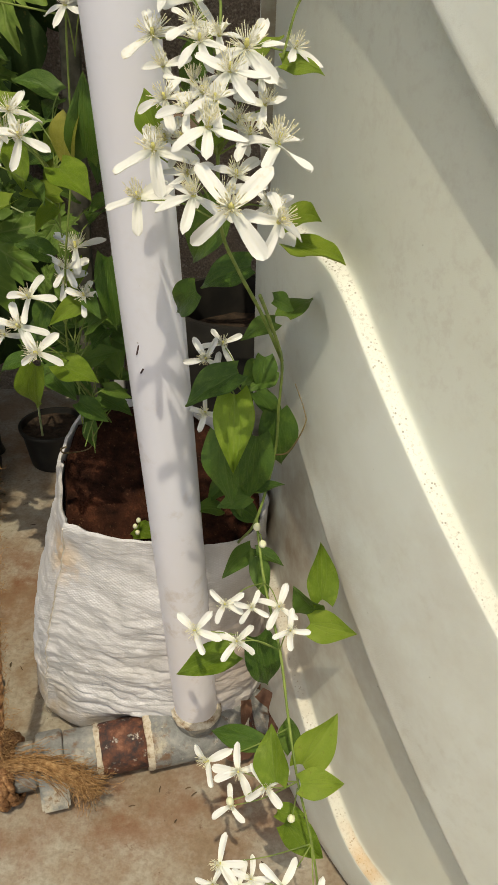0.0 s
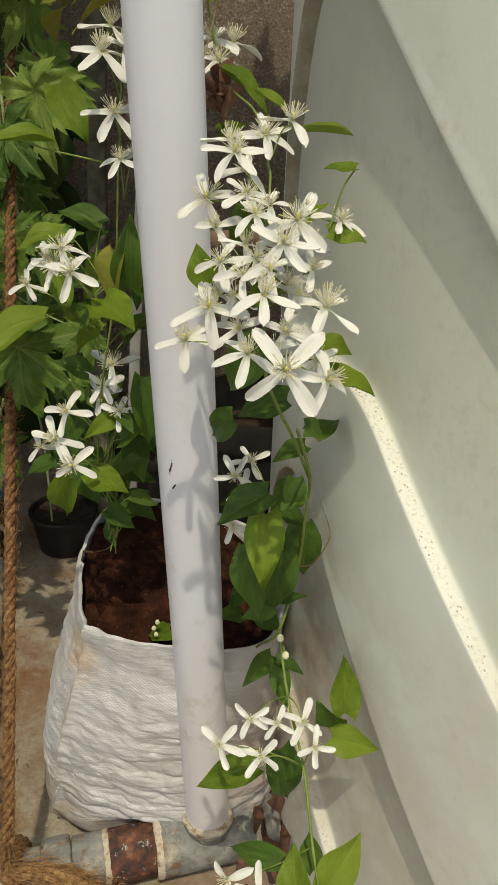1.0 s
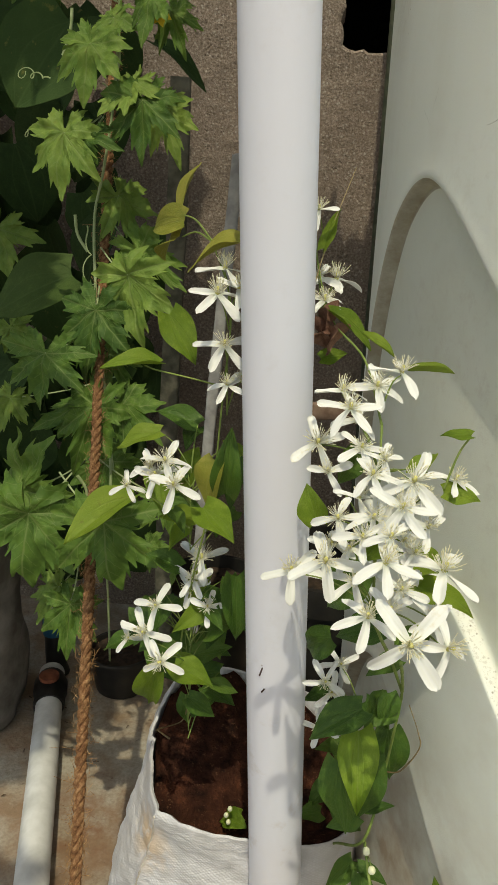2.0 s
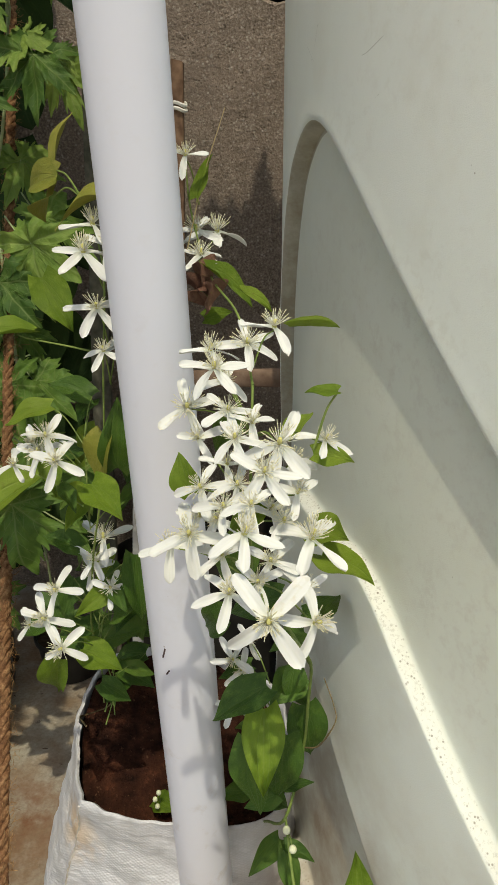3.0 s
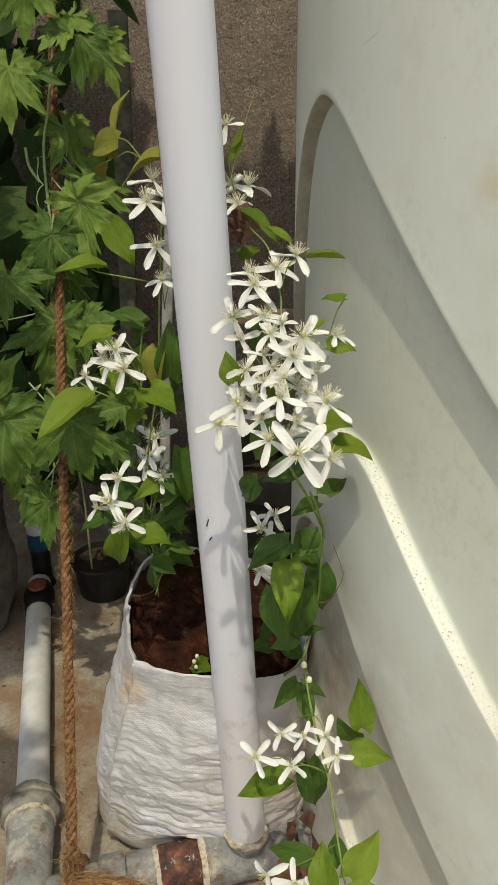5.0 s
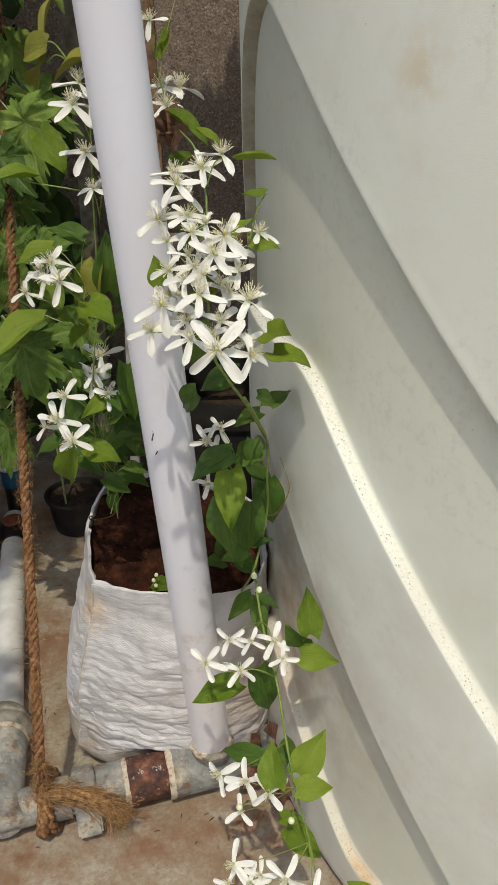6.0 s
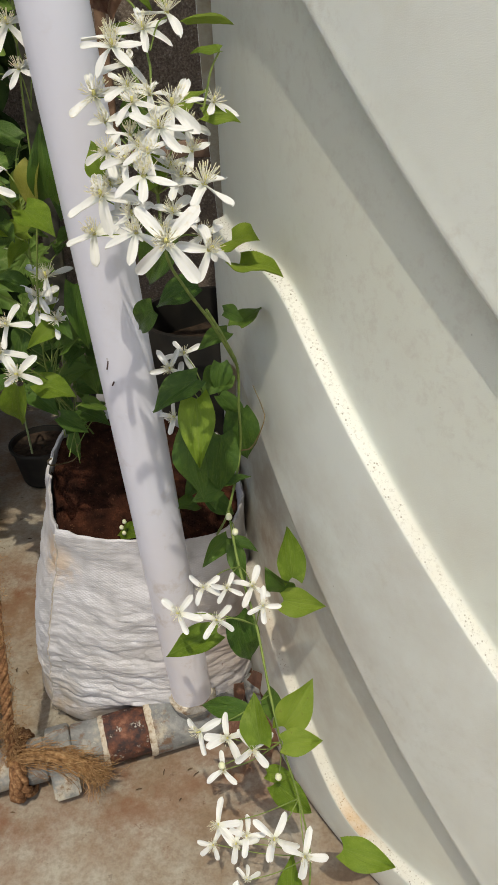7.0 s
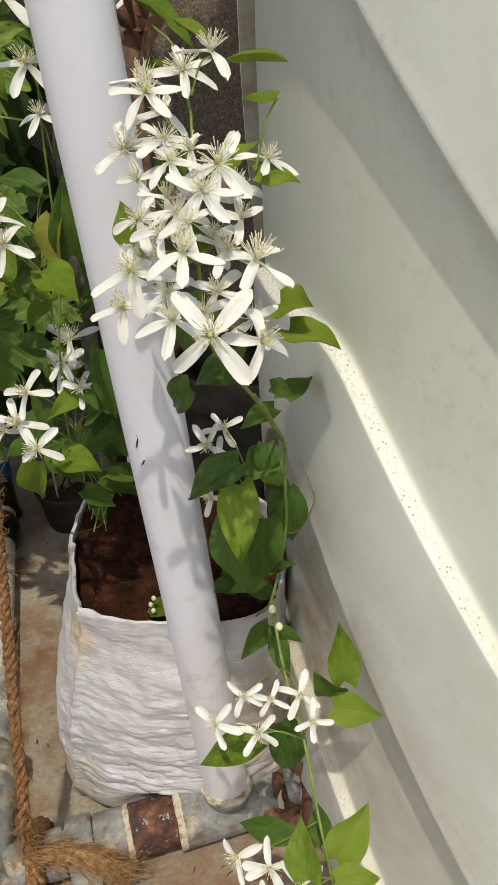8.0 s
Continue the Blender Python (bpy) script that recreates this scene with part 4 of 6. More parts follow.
def lobed(seed, mat):
    """A deeply cut gourd leaf: toothed pointed lobes that droop and fold; its tip is one unit from the stalk."""
    rnd = random.Random(seed)
    lobes = [(90, 1.08, 30), (40, 0.94, 29), (140, 0.94, 29), (-8, 0.80, 28), (188, 0.80, 28), (-52, 0.62, 24), (232, 0.62, 24)]
    lobes = [(a + rnd.uniform(-6, 6), r * rnd.uniform(0.85, 1.06), w * rnd.uniform(0.88, 1.1), rnd.uniform(0.0, 0.38), rnd.uniform(1.7, 2.4)) for a, r, w in lobes]
    n, rings = 240, 9
    ph = [rnd.uniform(0, 6) for _ in range(4)]

    def nearest(deg):
        return min(((abs((deg - q[0] + 180) % 360 - 180), q) for q in lobes), key=lambda e: e[0] / e[1][2])

    def radius(deg):
        best = 0.40 if -75 < deg < 255 else 0.09
        for a, r, w, _, teeth in lobes:
            d = abs((deg - a + 180) % 360 - 180)
            if d < w:
                f = d / w
                tooth = max(0.0, 1 - abs((f * teeth + 0.12) % 1 - 0.12) * 2.4)
                edge = r * (1 - 0.53 * f ** 1.15) * (1 + 0.26 * tooth * (0.35 + f) - 0.10 * f)
                best = max(best, edge)
        return best

    bm = bmesh.new()
    layers = []
    for dz in (0.0, -0.006):
        mid = bm.verts.new((0, 0, dz))
        grid = []
        for j in range(1, rings + 1):
            f = j / rings
            ring = []
            for k in range(n):
                deg = -90 + 360 * k / n
                r = radius(deg if deg >= -75 else deg + 360) * f
                x, y = r * math.cos(radians(deg)), r * math.sin(radians(deg))
                off, q = nearest(deg)
                keel = 0.14 * r * min(1.0, off / q[2])
                droop = q[3] * r * r * (1.2 if q[1] < 0.95 else 0.8)
                z = keel - droop + 0.17 * noise.noise((x * 2.6 + seed, y * 2.6, 1)) + 0.05 * noise.noise((x * 9 + seed, y * 9, 1))
                ring.append(bm.verts.new((x * (1 - 0.12 * q[3] * r), y, z + dz)))
            grid.append(ring)
        layers.append((mid, grid))
    for s, (mid, grid) in enumerate(layers):
        for k in range(n):
            j = (k + 1) % n
            bm.faces.new((mid, grid[0][k], grid[0][j]) if s == 0 else (mid, grid[0][j], grid[0][k]))
            for a, b in zip(grid, grid[1:]):
                bm.faces.new((a[k], b[k], b[j], a[j]) if s == 0 else (a[k], a[j], b[j], b[k]))
    for k in range(n):
        j = (k + 1) % n
        bm.faces.new((layers[0][1][-1][k], layers[1][1][-1][k], layers[1][1][-1][j], layers[0][1][-1][j]))
    return mesh_of("leaf", bm, mat)


LEAVES = {
    "new": [blade(k, heart, LEAF_NEW, cup=0.16, wave=0.055) for k in range(4)],
    "old": [blade(10 + k, heart, LEAF_OLD, cup=0.15, wave=0.05) for k in range(5)],
    "yellow": [blade(20 + k, heart, LEAF_YELLOW, cup=0.2, curl=0.3) for k in range(3)],
    "slim": [blade(30 + k, narrow, LEAF_NEW, cup=0.35) for k in range(3)],
    "dry": [blade(40 + k, heart, LEAF_DRY, cup=0.9, curl=0.8, wave=0.28) for k in range(2)],
    "gourd": [lobed(50 + k, GOURD) for k in range(9)],
    "broad_green": [blade(65 + k, round_leaf, BROAD_GREEN, cup=0.12, curl=0.2) for k in range(2)],
    "broad_shaded": [blade(60 + k, round_leaf, BROAD_SHADED, cup=0.12, curl=0.2) for k in range(3)],
}
PICK = random.Random(11)


def leaf(plant, kind, foot, tip, width=1.0, face=None, roll=0.0, thick=1.0):
    """One leaf from its foot to its tip, its upper side turned to face."""
    f, t = Vector(foot), Vector(tip)
    y = t - f
    L = y.length
    y.normalize()
    up = Vector(face) if face is not None else EYE_SIDE + Vector([PICK.uniform(-0.3, 0.3) for _ in range(3)])
    z = (up - y * up.dot(y)).normalized()
    x = y.cross(z)
    m = Matrix((x, y, z)).transposed().to_4x4()
    if kind in ("new", "old"):
        width *= 0.80
    m = Matrix.Translation(f) @ m @ Matrix.Rotation(radians(roll), 4, "Y") @ Matrix.Diagonal((L * width, L, L * thick, 1))
    return part("leaf", PICK.choice(LEAVES[kind]), None, plant, m=m)


def sepal_mesh(seed):
    """A narrow sepal one unit long, blunt, hollowed along its length."""
    rnd = random.Random(100 + seed)
    back = rnd.uniform(0.02, 0.42)
    side = rnd.uniform(-0.07, 0.07)
    edge_curl = rnd.uniform(-0.05, 0.07)
    bm = bmesh.new()
    rows, cols, layers = 12, 6, []
    for dz in (0.0, -0.014):
        grid = []
        for j in range(rows + 1):
            s = j / rows
            w = 0.146 * (0.44 + 0.54 * math.sin(min(1.0, s / 0.62) * math.pi / 2))
            if s > 0.74:
                w *= math.sqrt(max(0.0, 1 - ((s - 0.74) / 0.265) ** 2.4))
            row = []
            for k in range(cols + 1):
                u = -1 + 2 * k / cols
                x = u * w + side * math.sin(2.5 * s)
                z = 0.10 * s - back * s * s - 0.05 * (1 - abs(u)) * math.sin(3 * s) + 0.03 * math.sin(6 * s + seed) * u + edge_curl * (u * u) * s
                row.append(bm.verts.new((x, s, z + dz)))
            grid.append(row)
        layers.append(grid)
    top, low = layers
    for j in range(rows):
        for k in range(cols):
            bm.faces.new((top[j][k], top[j][k + 1], top[j + 1][k + 1], top[j + 1][k]))
            bm.faces.new((low[j][k], low[j + 1][k], low[j + 1][k + 1], low[j][k + 1]))
        bm.faces.new((top[j][0], top[j + 1][0], low[j + 1][0], low[j][0]))
        bm.faces.new((top[j][cols], low[j][cols], low[j + 1][cols], top[j + 1][cols]))
    return mesh_of("sepal", bm, SEPAL)


def stamen_mesh(seed, spread):
    """A tuft of thin cream filaments with yellow tips, in units of a sepal's length."""
    rnd = random.Random(200 + seed)
    me = bpy.data.meshes.new("stamen_tuft")
    bm = bmesh.new()
    for k in range(52):
        a, tilt = rnd.uniform(0, 6.28), radians(spread) * math.sqrt(rnd.random())
        L = rnd.uniform(0.36, 0.62)
        d = Vector((math.cos(a) * math.sin(tilt), math.sin(a) * math.sin(tilt), math.cos(tilt)))
        bowed = Vector((math.cos(a), math.sin(a), 0)) * 0.06 * rnd.uniform(-0.3, 1)
        pts = [d * 0.02, d * L * 0.5 + bowed, d * L * 0.82 + bowed]
        tube(bm, pts, 0.0095, 4)
        n = len(bm.faces)
        tube(bm, [pts[-1], pts[-1] + d * 0.05, pts[-1] + d * L * 0.22], lambda t: 0.0155 - 0.005 * t, 4)
        bm.faces.ensure_lookup_table()
        for f in bm.faces[n:]:
            f.material_index = 1
    n = len(bm.faces)
    tube(bm, [Vector((0, 0, -0.05)), Vector((0, 0, 0.10)), Vector((0, 0, 0.26))], lambda t: 0.085 - 0.035 * t, 8)
    bm.faces.ensure_lookup_table()
    for f in bm.faces[n:]:
        f.material_index = 2
    bmesh.ops.recalc_face_normals(bm, faces=bm.faces)
    for f in bm.faces:
        f.smooth = True
    bm.to_mesh(me)
    bm.free()
    me.materials.append(STAMEN)
    me.materials.append(ANTHER)
    me.materials.append(PISTIL)
    return me


SEPALS = [sepal_mesh(k) for k in range(9)]
TUFTS = [stamen_mesh(0, 42), stamen_mesh(1, 52), stamen_mesh(2, 66), stamen_mesh(3, 34)]
FLOWERS = random.Random(5)


def stalk(plant, a, b, r0=0.0007, r1=0.0005, mat=None, name="stalk", sag=0.006):
    a, b = Vector(a), Vector(b)
    bm = bmesh.new()
    mid = (a + b) / 2 + Vector((0, 0, -sag if b.z < a.z else sag))
    tube(bm, smooth_path([a, mid, b], 5), lambda t: r0 + (r1 - r0) * t, 5)
    return part(name, bm, mat or STEM_GREEN, plant)


# the side from which the flowers are described: right, up and ahead of someone who looks at them
HIGH = (Vector((0.998, 0.063, -0.003)), Vector((-0.019, 0.344, 0.939)), Vector((-0.060, 0.937, -0.345)))
LOW = (Vector((0.999, -0.016, -0.050)), Vector((0.052, 0.493, 0.868)), Vector((-0.010, 0.870, -0.493)))


def flower(plant, at, node, size, tuft, clock, side=HIGH, droop=0.14, tuft_size=0.92):
    """A white star flower: stalk from its node, a tuft that leans by (right, up), sepals at these angles round it."""
    right, up, ahead = side
    at = Vector(at)
    w = math.sqrt(max(0.16, 1 - tuft[0] ** 2 - tuft[1] ** 2))
    ax = (right * tuft[0] + up * tuft[1] - ahead * w).normalized()
    size = max(0.0180, size * 0.98)
    f = stalk(plant, node, at - ax * 0.003, name="flower", mat=STEM_GREEN)
    for deg in clock:
        g = radians(deg + FLOWERS.uniform(-3, 3))
        slope = (math.cos(g) * tuft[0] + math.sin(g) * tuft[1] + droop + FLOWERS.uniform(-0.12, 0.12)) / w
        y = (right * math.cos(g) + up * math.sin(g) + ahead * max(-1.1, min(1.1, slope))).normalized()
        z = (ax - y * ax.dot(y)).normalized()
        m = Matrix.Translation(at) @ Matrix((y.cross(z), y, z)).transposed().to_4x4() @ Matrix.Rotation(radians(FLOWERS.uniform(-22, 22)), 4, "Y")
        s = size * FLOWERS.uniform(0.93, 1.07)
        part("sepal", FLOWERS.choice(SEPALS), None, f, m=m @ Matrix.Diagonal((s * FLOWERS.uniform(0.88, 1.12), s, s, 1)))
    x = ax.orthogonal().normalized()
    base = Matrix.Translation(at) @ Matrix((x, ax.cross(x), ax)).transposed().to_4x4()
    part("stamen_tuft", FLOWERS.choice(TUFTS), None, f, m=base @ Matrix.Rotation(FLOWERS.uniform(0, 6), 4, "Z") @ Matrix.Diagonal((size * tuft_size, size * tuft_size, size * tuft_size, 1)))
    return f


def bud(plant, at, node, r=0.0042):
    b = stalk(plant, node, at, name="bud")
    bm = bmesh.new()
    bmesh.ops.create_icosphere(bm, subdivisions=2, radius=r)
    for v in bm.verts:
        v.co.z *= 1.15 + 0.12 * (v.co.z / r)
    part("bud_head", bm, plain("bud_green_white", (0.62, 0.66, 0.42), (0.78, 0.80, 0.62)), b, m=Matrix.Translation(at))


def vine_stem(plant, pts, r0, r1, mat, name="stem"):
    bm = bmesh.new()
    tube(bm, smooth_path(pts, 7), lambda t: 0.78 * (r0 + (r1 - r0) * t), 7, 0.10)
    return part(name, bm, mat, plant)


# ---- the flowering vine in the sack ----
def clematis():
    p = thing("clematis_vine", (-0.03, 0.74, 0.30), "white-flowered clematis vine climbing from the sack beside the pipe", "vine")
    # main stem, its trailing shoot, and the shoots on the sack's left
    vine_stem(p, ((-0.02, 0.74, 0.29), (0.0, 0.66, 0.38), (0.02, 0.575, 0.474), (0.036, 0.60, 0.535), (0.038, 0.58, 0.60), (0.039, 0.567, 0.65), (0.030, 0.52, 0.70), (0.020, 0.47, 0.745)), 0.0019, 0.0018, STEM_GREEN)
    vine_stem(p, ((0.039, 0.567, 0.652), (0.02, 0.53, 0.71), (0.004, 0.48, 0.76), (-0.006, 0.45, 0.80), (-0.008, 0.46, 0.86), (-0.008, 0.49, 0.92)), 0.0020, 0.0012, STEM_GREEN)
    vine_stem(p, ((0.02, 0.575, 0.474), (0.03, 0.52, 0.44), (0.046, 0.468, 0.405), (0.056, 0.43, 0.355), (0.066, 0.40, 0.31), (0.082, 0.385, 0.24), (0.092, 0.365, 0.17), (0.088, 0.35, 0.09), (0.092, 0.335, 0.02)), 0.0019, 0.0012, STEM_GREEN)
    vine_stem(p, ((-0.008, 0.49, 0.92), (-0.02, 0.54, 0.955), (-0.045, 0.60, 0.975), (-0.06, 0.615, 1.02), (-0.063, 0.61, 1.06)), 0.0012, 0.0008, STEM_GREEN)
    vine_stem(p, ((-0.17, 0.87, 0.38), (-0.185, 0.82, 0.46), (-0.185, 0.70, 0.58), (-0.165, 0.645, 0.70), (-0.145, 0.63, 0.80), (-0.135, 0.615, 0.90), (-0.130, 0.615, 0.98), (-0.15, 0.64, 1.03)), 0.0016, 0.0009, STEM_GREEN)
    vine_stem(p, ((-0.135, 0.615, 0.91), (-0.165, 0.62, 0.915), (-0.195, 0.622, 0.920), (-0.205, 0.62, 0.924)), 0.0011, 0.0008, STEM_GREEN)
    vine_stem(p, ((-0.19, 0.66, 0.50), (-0.215, 0.72, 0.46), (-0.222, 0.76, 0.43), (-0.20, 0.79, 0.42), (-0.19, 0.78, 0.45)), 0.0013, 0.0010, STEM_BROWN, "tendril")
    # dry twigs and a thin straw
    vine_stem(p, ((0.036, 0.60, 0.535), (0.05, 0.592, 0.545), (0.063, 0.582, 0.580), (0.062, 0.59, 0.592), (0.053, 0.604, 0.612)), 0.0011, 0.0006, STEM_BROWN, "twig")
    vine_stem(p, ((0.036, 0.60, 0.535), (0.02, 0.60, 0.548), (0.012, 0.60, 0.56)), 0.0008, 0.0005, STEM_BROWN, "twig")
    vine_stem(p, ((-0.064, 0.612, 0.99), (-0.050, 0.615, 1.045), (-0.034, 0.617, 1.092)), 0.0007, 0.0004, plain("dry_straw", (0.34, 0.26, 0.14), (0.45, 0.36, 0.2)), "straw")

    # the great bunch
    hub = [(-0.006, 0.45, 0.80), (-0.008, 0.455, 0.84), (-0.008, 0.475, 0.89), (-0.008, 0.50, 0.93)]

    def bunch(at, *how):
        n = min(hub, key=lambda h: (Vector(h) - Vector(at)).length + (0.05 if h[2] > at[2] - 0.01 else 0))
        return flower(p, at, n, *how)

    bunch((0.005, 0.515, 0.953), 0.0231, (0.1, 0.75), (178, -66, 95))
    bunch((-0.012, 0.504, 0.944), 0.0227, (0, 0.5), (105, 30, -18, -86, 187))
    bunch((-0.036, 0.502, 0.940), 0.0216, (0.1, 0.75), (188, 3, -65))
    bunch((-0.031, 0.475, 0.935), 0.0236, (0, 0.5), (178, -127, -54, 5))
    bunch((-0.051, 0.495, 0.903), 0.0256, (0, 0.35), (-138, -57, 17, 100))
    bunch((-0.022, 0.465, 0.911), 0.0150, (0, 0.5), (-150, 3, 140, -70))
    bunch((-0.016, 0.435, 0.903), 0.0198, (0, 0.6), (-135, -5, -65, 120))
    bunch((0.010, 0.436, 0.900), 0.0263, (0, 0.45), (-52, -165, -100, 60))
    bunch((0.037, 0.444, 0.900), 0.0166, (0.3, 0.7), (165, -25, -108))
    bunch((0.002, 0.415, 0.890), 0.0229, (0.05, 0.55), (150, -55, -125, -8))
    bunch((-0.036, 0.430, 0.874), 0.0199, (-0.1, 0.4), (60, 4, 190, -76))
    bunch((-0.022, 0.450, 0.881), 0.0158, (0.05, 0.8), (10, -80, 175))
    bunch((-0.021, 0.410, 0.871), 0.0176, (-0.05, 0.55), (185, 22, -85))
    bunch((-0.005, 0.400, 0.877), 0.0173, (0.05, 0.6), (30, 200, -80))
    bunch((-0.008, 0.389, 0.865), 0.0248, (0.1, 0.7), (-150, -22, -95, 95))
    bunch((0.029, 0.405, 0.855), 0.0275, (0.2, 0.8), (157, -115, -46, 30))
    bunch((-0.042, 0.420, 0.848), 0.0262, (-0.05, 0.4), (105, 0, -76, -150))
    bunch((-0.064, 0.485, 0.806), 0.0265, (-0.1, 0.5), (195, -5, -82, 40))
    bunch((-0.016, 0.384, 0.831), 0.0216, (0, 0.6), (145, -107, -36, -165))
    bunch((0.006, 0.358, 0.831), 0.0300, (0, 0.12), (-143, 48, 131, -53))
    bunch((0.031, 0.373, 0.821), 0.0233, (0.45, 0.25), (98, 170, -115, -20))
    bunch((0.018, 0.445, 0.886), 0.0195, (0.2, 0.4), (-82, -15, 120))
    bunch((-0.001, 0.400, 0.829), 0.0178, (0, 0.4), (140, 20, -70))
    bunch((-0.025, 0.490, 0.923), 0.0194, (0, 0.4), (-160, -40, 80))
    bunch((0.006, 0.425, 0.864), 0.0163, (0.2, 0.4), (-70, 20, 140))
    bunch((-0.027, 0.430, 0.854), 0.0183, (-0.2, 0.3), (-110, -30, 150))
    bunch((0.021, 0.430, 0.872), 0.0137, (0.2, 0.5), (-100, 30, 170))
    bunch((-0.014, 0.425, 0.878), 0.0197, (0, 0.5), (-160, -20, -95, 70))
    bunch((-0.038, 0.440, 0.851), 0.0195, (-0.1, 0.4), (-120, 170, -30, 60))
    bunch((0.013, 0.420, 0.858), 0.0199, (0.1, 0.5), (-30, -110, 160))
    bunch((-0.023, 0.420, 0.835), 0.0192, (0, 0.4), (-70, 170, 20, -140))
    bunch((0.006, 0.410, 0.837), 0.0198, (0, 0.5), (-20, -120, 150, 40))
    bunch((0.026, 0.405, 0.822), 0.0181, (0.2, 0.3), (140, -60, 30, -150))
    bunch((-0.043, 0.480, 0.887), 0.0175, (-0.1, 0.5), (-60, 20, 170))
    bunch((-0.007, 0.460, 0.905), 0.0178, (0.1, 0.5), (-80, 10, 160, 70))
    bunch((-0.001, 0.440, 0.883), 0.0184, (0, 0.5), (-110, 30, -10, 160))
    # the ones in the shade below
    flower(p, (-0.029, 0.582, 0.645), (0.004, 0.58, 0.615), 0.023, (0.0, 0.2), (125, 190, -35, 60))
    flower(p, (-0.015, 0.601, 0.652), (0.004, 0.58, 0.622), 0.020, (0.1, 0.4), (130, 20, -60, 190))
    flower(p, (-0.031, 0.595, 0.583), (0.004, 0.58, 0.553), 0.021, (-0.2, 0.3), (100, 170, -110, -20))
    flower(p, (-0.022, 0.59, 0.628), (0.004, 0.58, 0.598), 0.020, (0.0, 0.4), (-140, -40, 80))
    # the low bunches on the trailing shoot
    shoot = [(0.03, 0.52, 0.44), (0.046, 0.468, 0.405), (0.056, 0.43, 0.345), (0.066, 0.40, 0.31), (0.082, 0.385, 0.24), (0.092, 0.365, 0.17), (0.088, 0.35, 0.09)]

    def trail(at, *how):
        n = min(shoot, key=lambda h: (Vector(h) - Vector(at)).length)
        return flower(p, at, n, 0.86 * how[0], *how[1:], side=LOW, tuft_size=0.72)

    trail((-0.005, 0.474, 0.453), 0.0236, (0, 0.3), (150, 35, -110, -25))
    trail((0.019, 0.467, 0.457), 0.0221, (0, 0.3), (72, 180, -115, -22))
    trail((0.044, 0.482, 0.445), 0.0263, (0, 0.35), (72, 165, -114, -30))
    trail((0.054, 0.455, 0.443), 0.0220, (0, 0.15), (0, -155, -82, 85))
    trail((-0.032, 0.470, 0.424), 0.0279, (-0.35, 0.2), (55, -8, -60, 150))
    trail((0.006, 0.464, 0.418), 0.0265, (0.1, 0.3), (45, 165, -120, -30))
    trail((-0.019, 0.429, 0.295), 0.0330, (-0.6, 0.1), (35, -80, 160))
    trail((0.011, 0.414, 0.302), 0.0306, (0, 0.25), (100, 178, -65, 10, -150))
    trail((0.037, 0.396, 0.306), 0.0294, (0, 0.1), (35, 135, -130, -50))
    trail((0.005, 0.402, 0.267), 0.0245, (0, 0.5), (-145, -42, 100))
    trail((-0.005, 0.388, 0.196), 0.0329, (-0.5, 0.15), (85, 17, -45))
    trail((0.014, 0.372, 0.187), 0.0285, (0, 0.3), (80, 140, -96, 10))
    trail((0.026, 0.375, 0.195), 0.0248, (-0.1, 0.4), (0, 90, -95, 170))
    trail((-0.012, 0.385, 0.165), 0.0249, (-0.1, 0.3), (178, -140, -75, 60))
    trail((0.055, 0.358, 0.216), 0.0330, (-0.1, 0.1), (61, 146, -25, -100))
    trail((0.085, 0.338, 0.216), 0.0313, (0, 0.2), (80, 175, 0, -100))
    trail((0.023, 0.360, 0.139), 0.0207, (0, 0.7), (150, 20, 85))
    trail((0.006, 0.350, 0.104), 0.0330, (-0.45, 0.2), (80, 5, -60, 160))
    trail((0.030, 0.345, 0.100), 0.0303, (0, 0.5), (60, -10, -120, 150))
    # left of the pipe and behind it

    def beside(at, x, y, *how):
        return flower(p, at, (x, y, at[2] - 0.035), *how)

    beside((-0.135, 0.612, 1.011), -0.132, 0.625, 0.0262, (0.05, 0.85), (195, 12, -40))
    beside((-0.138, 0.590, 0.993), -0.132, 0.625, 0.0270, (0.05, 0.6), (175, -125, -38, 5))
    beside((-0.132, 0.595, 0.951), -0.132, 0.625, 0.0260, (0.05, 0.35), (175, -115, -40, 15))
    beside((-0.129, 0.595, 0.917), -0.132, 0.625, 0.0204, (0, 0.7), (-25, -110, 50, 182))
    beside((-0.122, 0.600, 0.997), -0.132, 0.625, 0.0224, (0.1, 0.5), (-92, 60, 160))
    beside((-0.118, 0.605, 0.920), -0.132, 0.625, 0.0195, (0.1, 0.5), (-60, 80, -150))
    beside((-0.043, 0.640, 1.004), -0.055, 0.625, 0.0270, (0.1, 0.85), (190, 2, -82))
    beside((-0.052, 0.605, 0.990), -0.055, 0.625, 0.0214, (0.05, 0.7), (-125, -40, 165, 20))
    beside((-0.061, 0.598, 1.060), -0.055, 0.625, 0.0144, (0, 0.5), (5, -90, 150))
    beside((-0.058, 0.630, 1.006), -0.055, 0.625, 0.0232, (0, 0.4), (175, -20, 60))
    beside((-0.228, 0.640, 0.802), -0.165, 0.63, 0.0164, (0.1, 0.4), (200, -10, 100, -60))
    beside((-0.193, 0.610, 0.827), -0.165, 0.63, 0.0252, (-0.1, 0.35), (-103, 165, 30))
    beside((-0.183, 0.600, 0.844), -0.165, 0.63, 0.0247, (0.1, 0.5), (64, 0, -70, 170))
    beside((-0.172, 0.585, 0.828), -0.165, 0.63, 0.0267, (0, 0.3), (65, -25, -105, 158))
    beside((-0.199, 0.615, 0.832), -0.165, 0.63, 0.0217, (-0.1, 0.6), (120, -60, 200))
    beside((-0.159, 0.668, 0.717), -0.172, 0.655, 0.0306, (0.05, 0.7), (18, -85, 150))
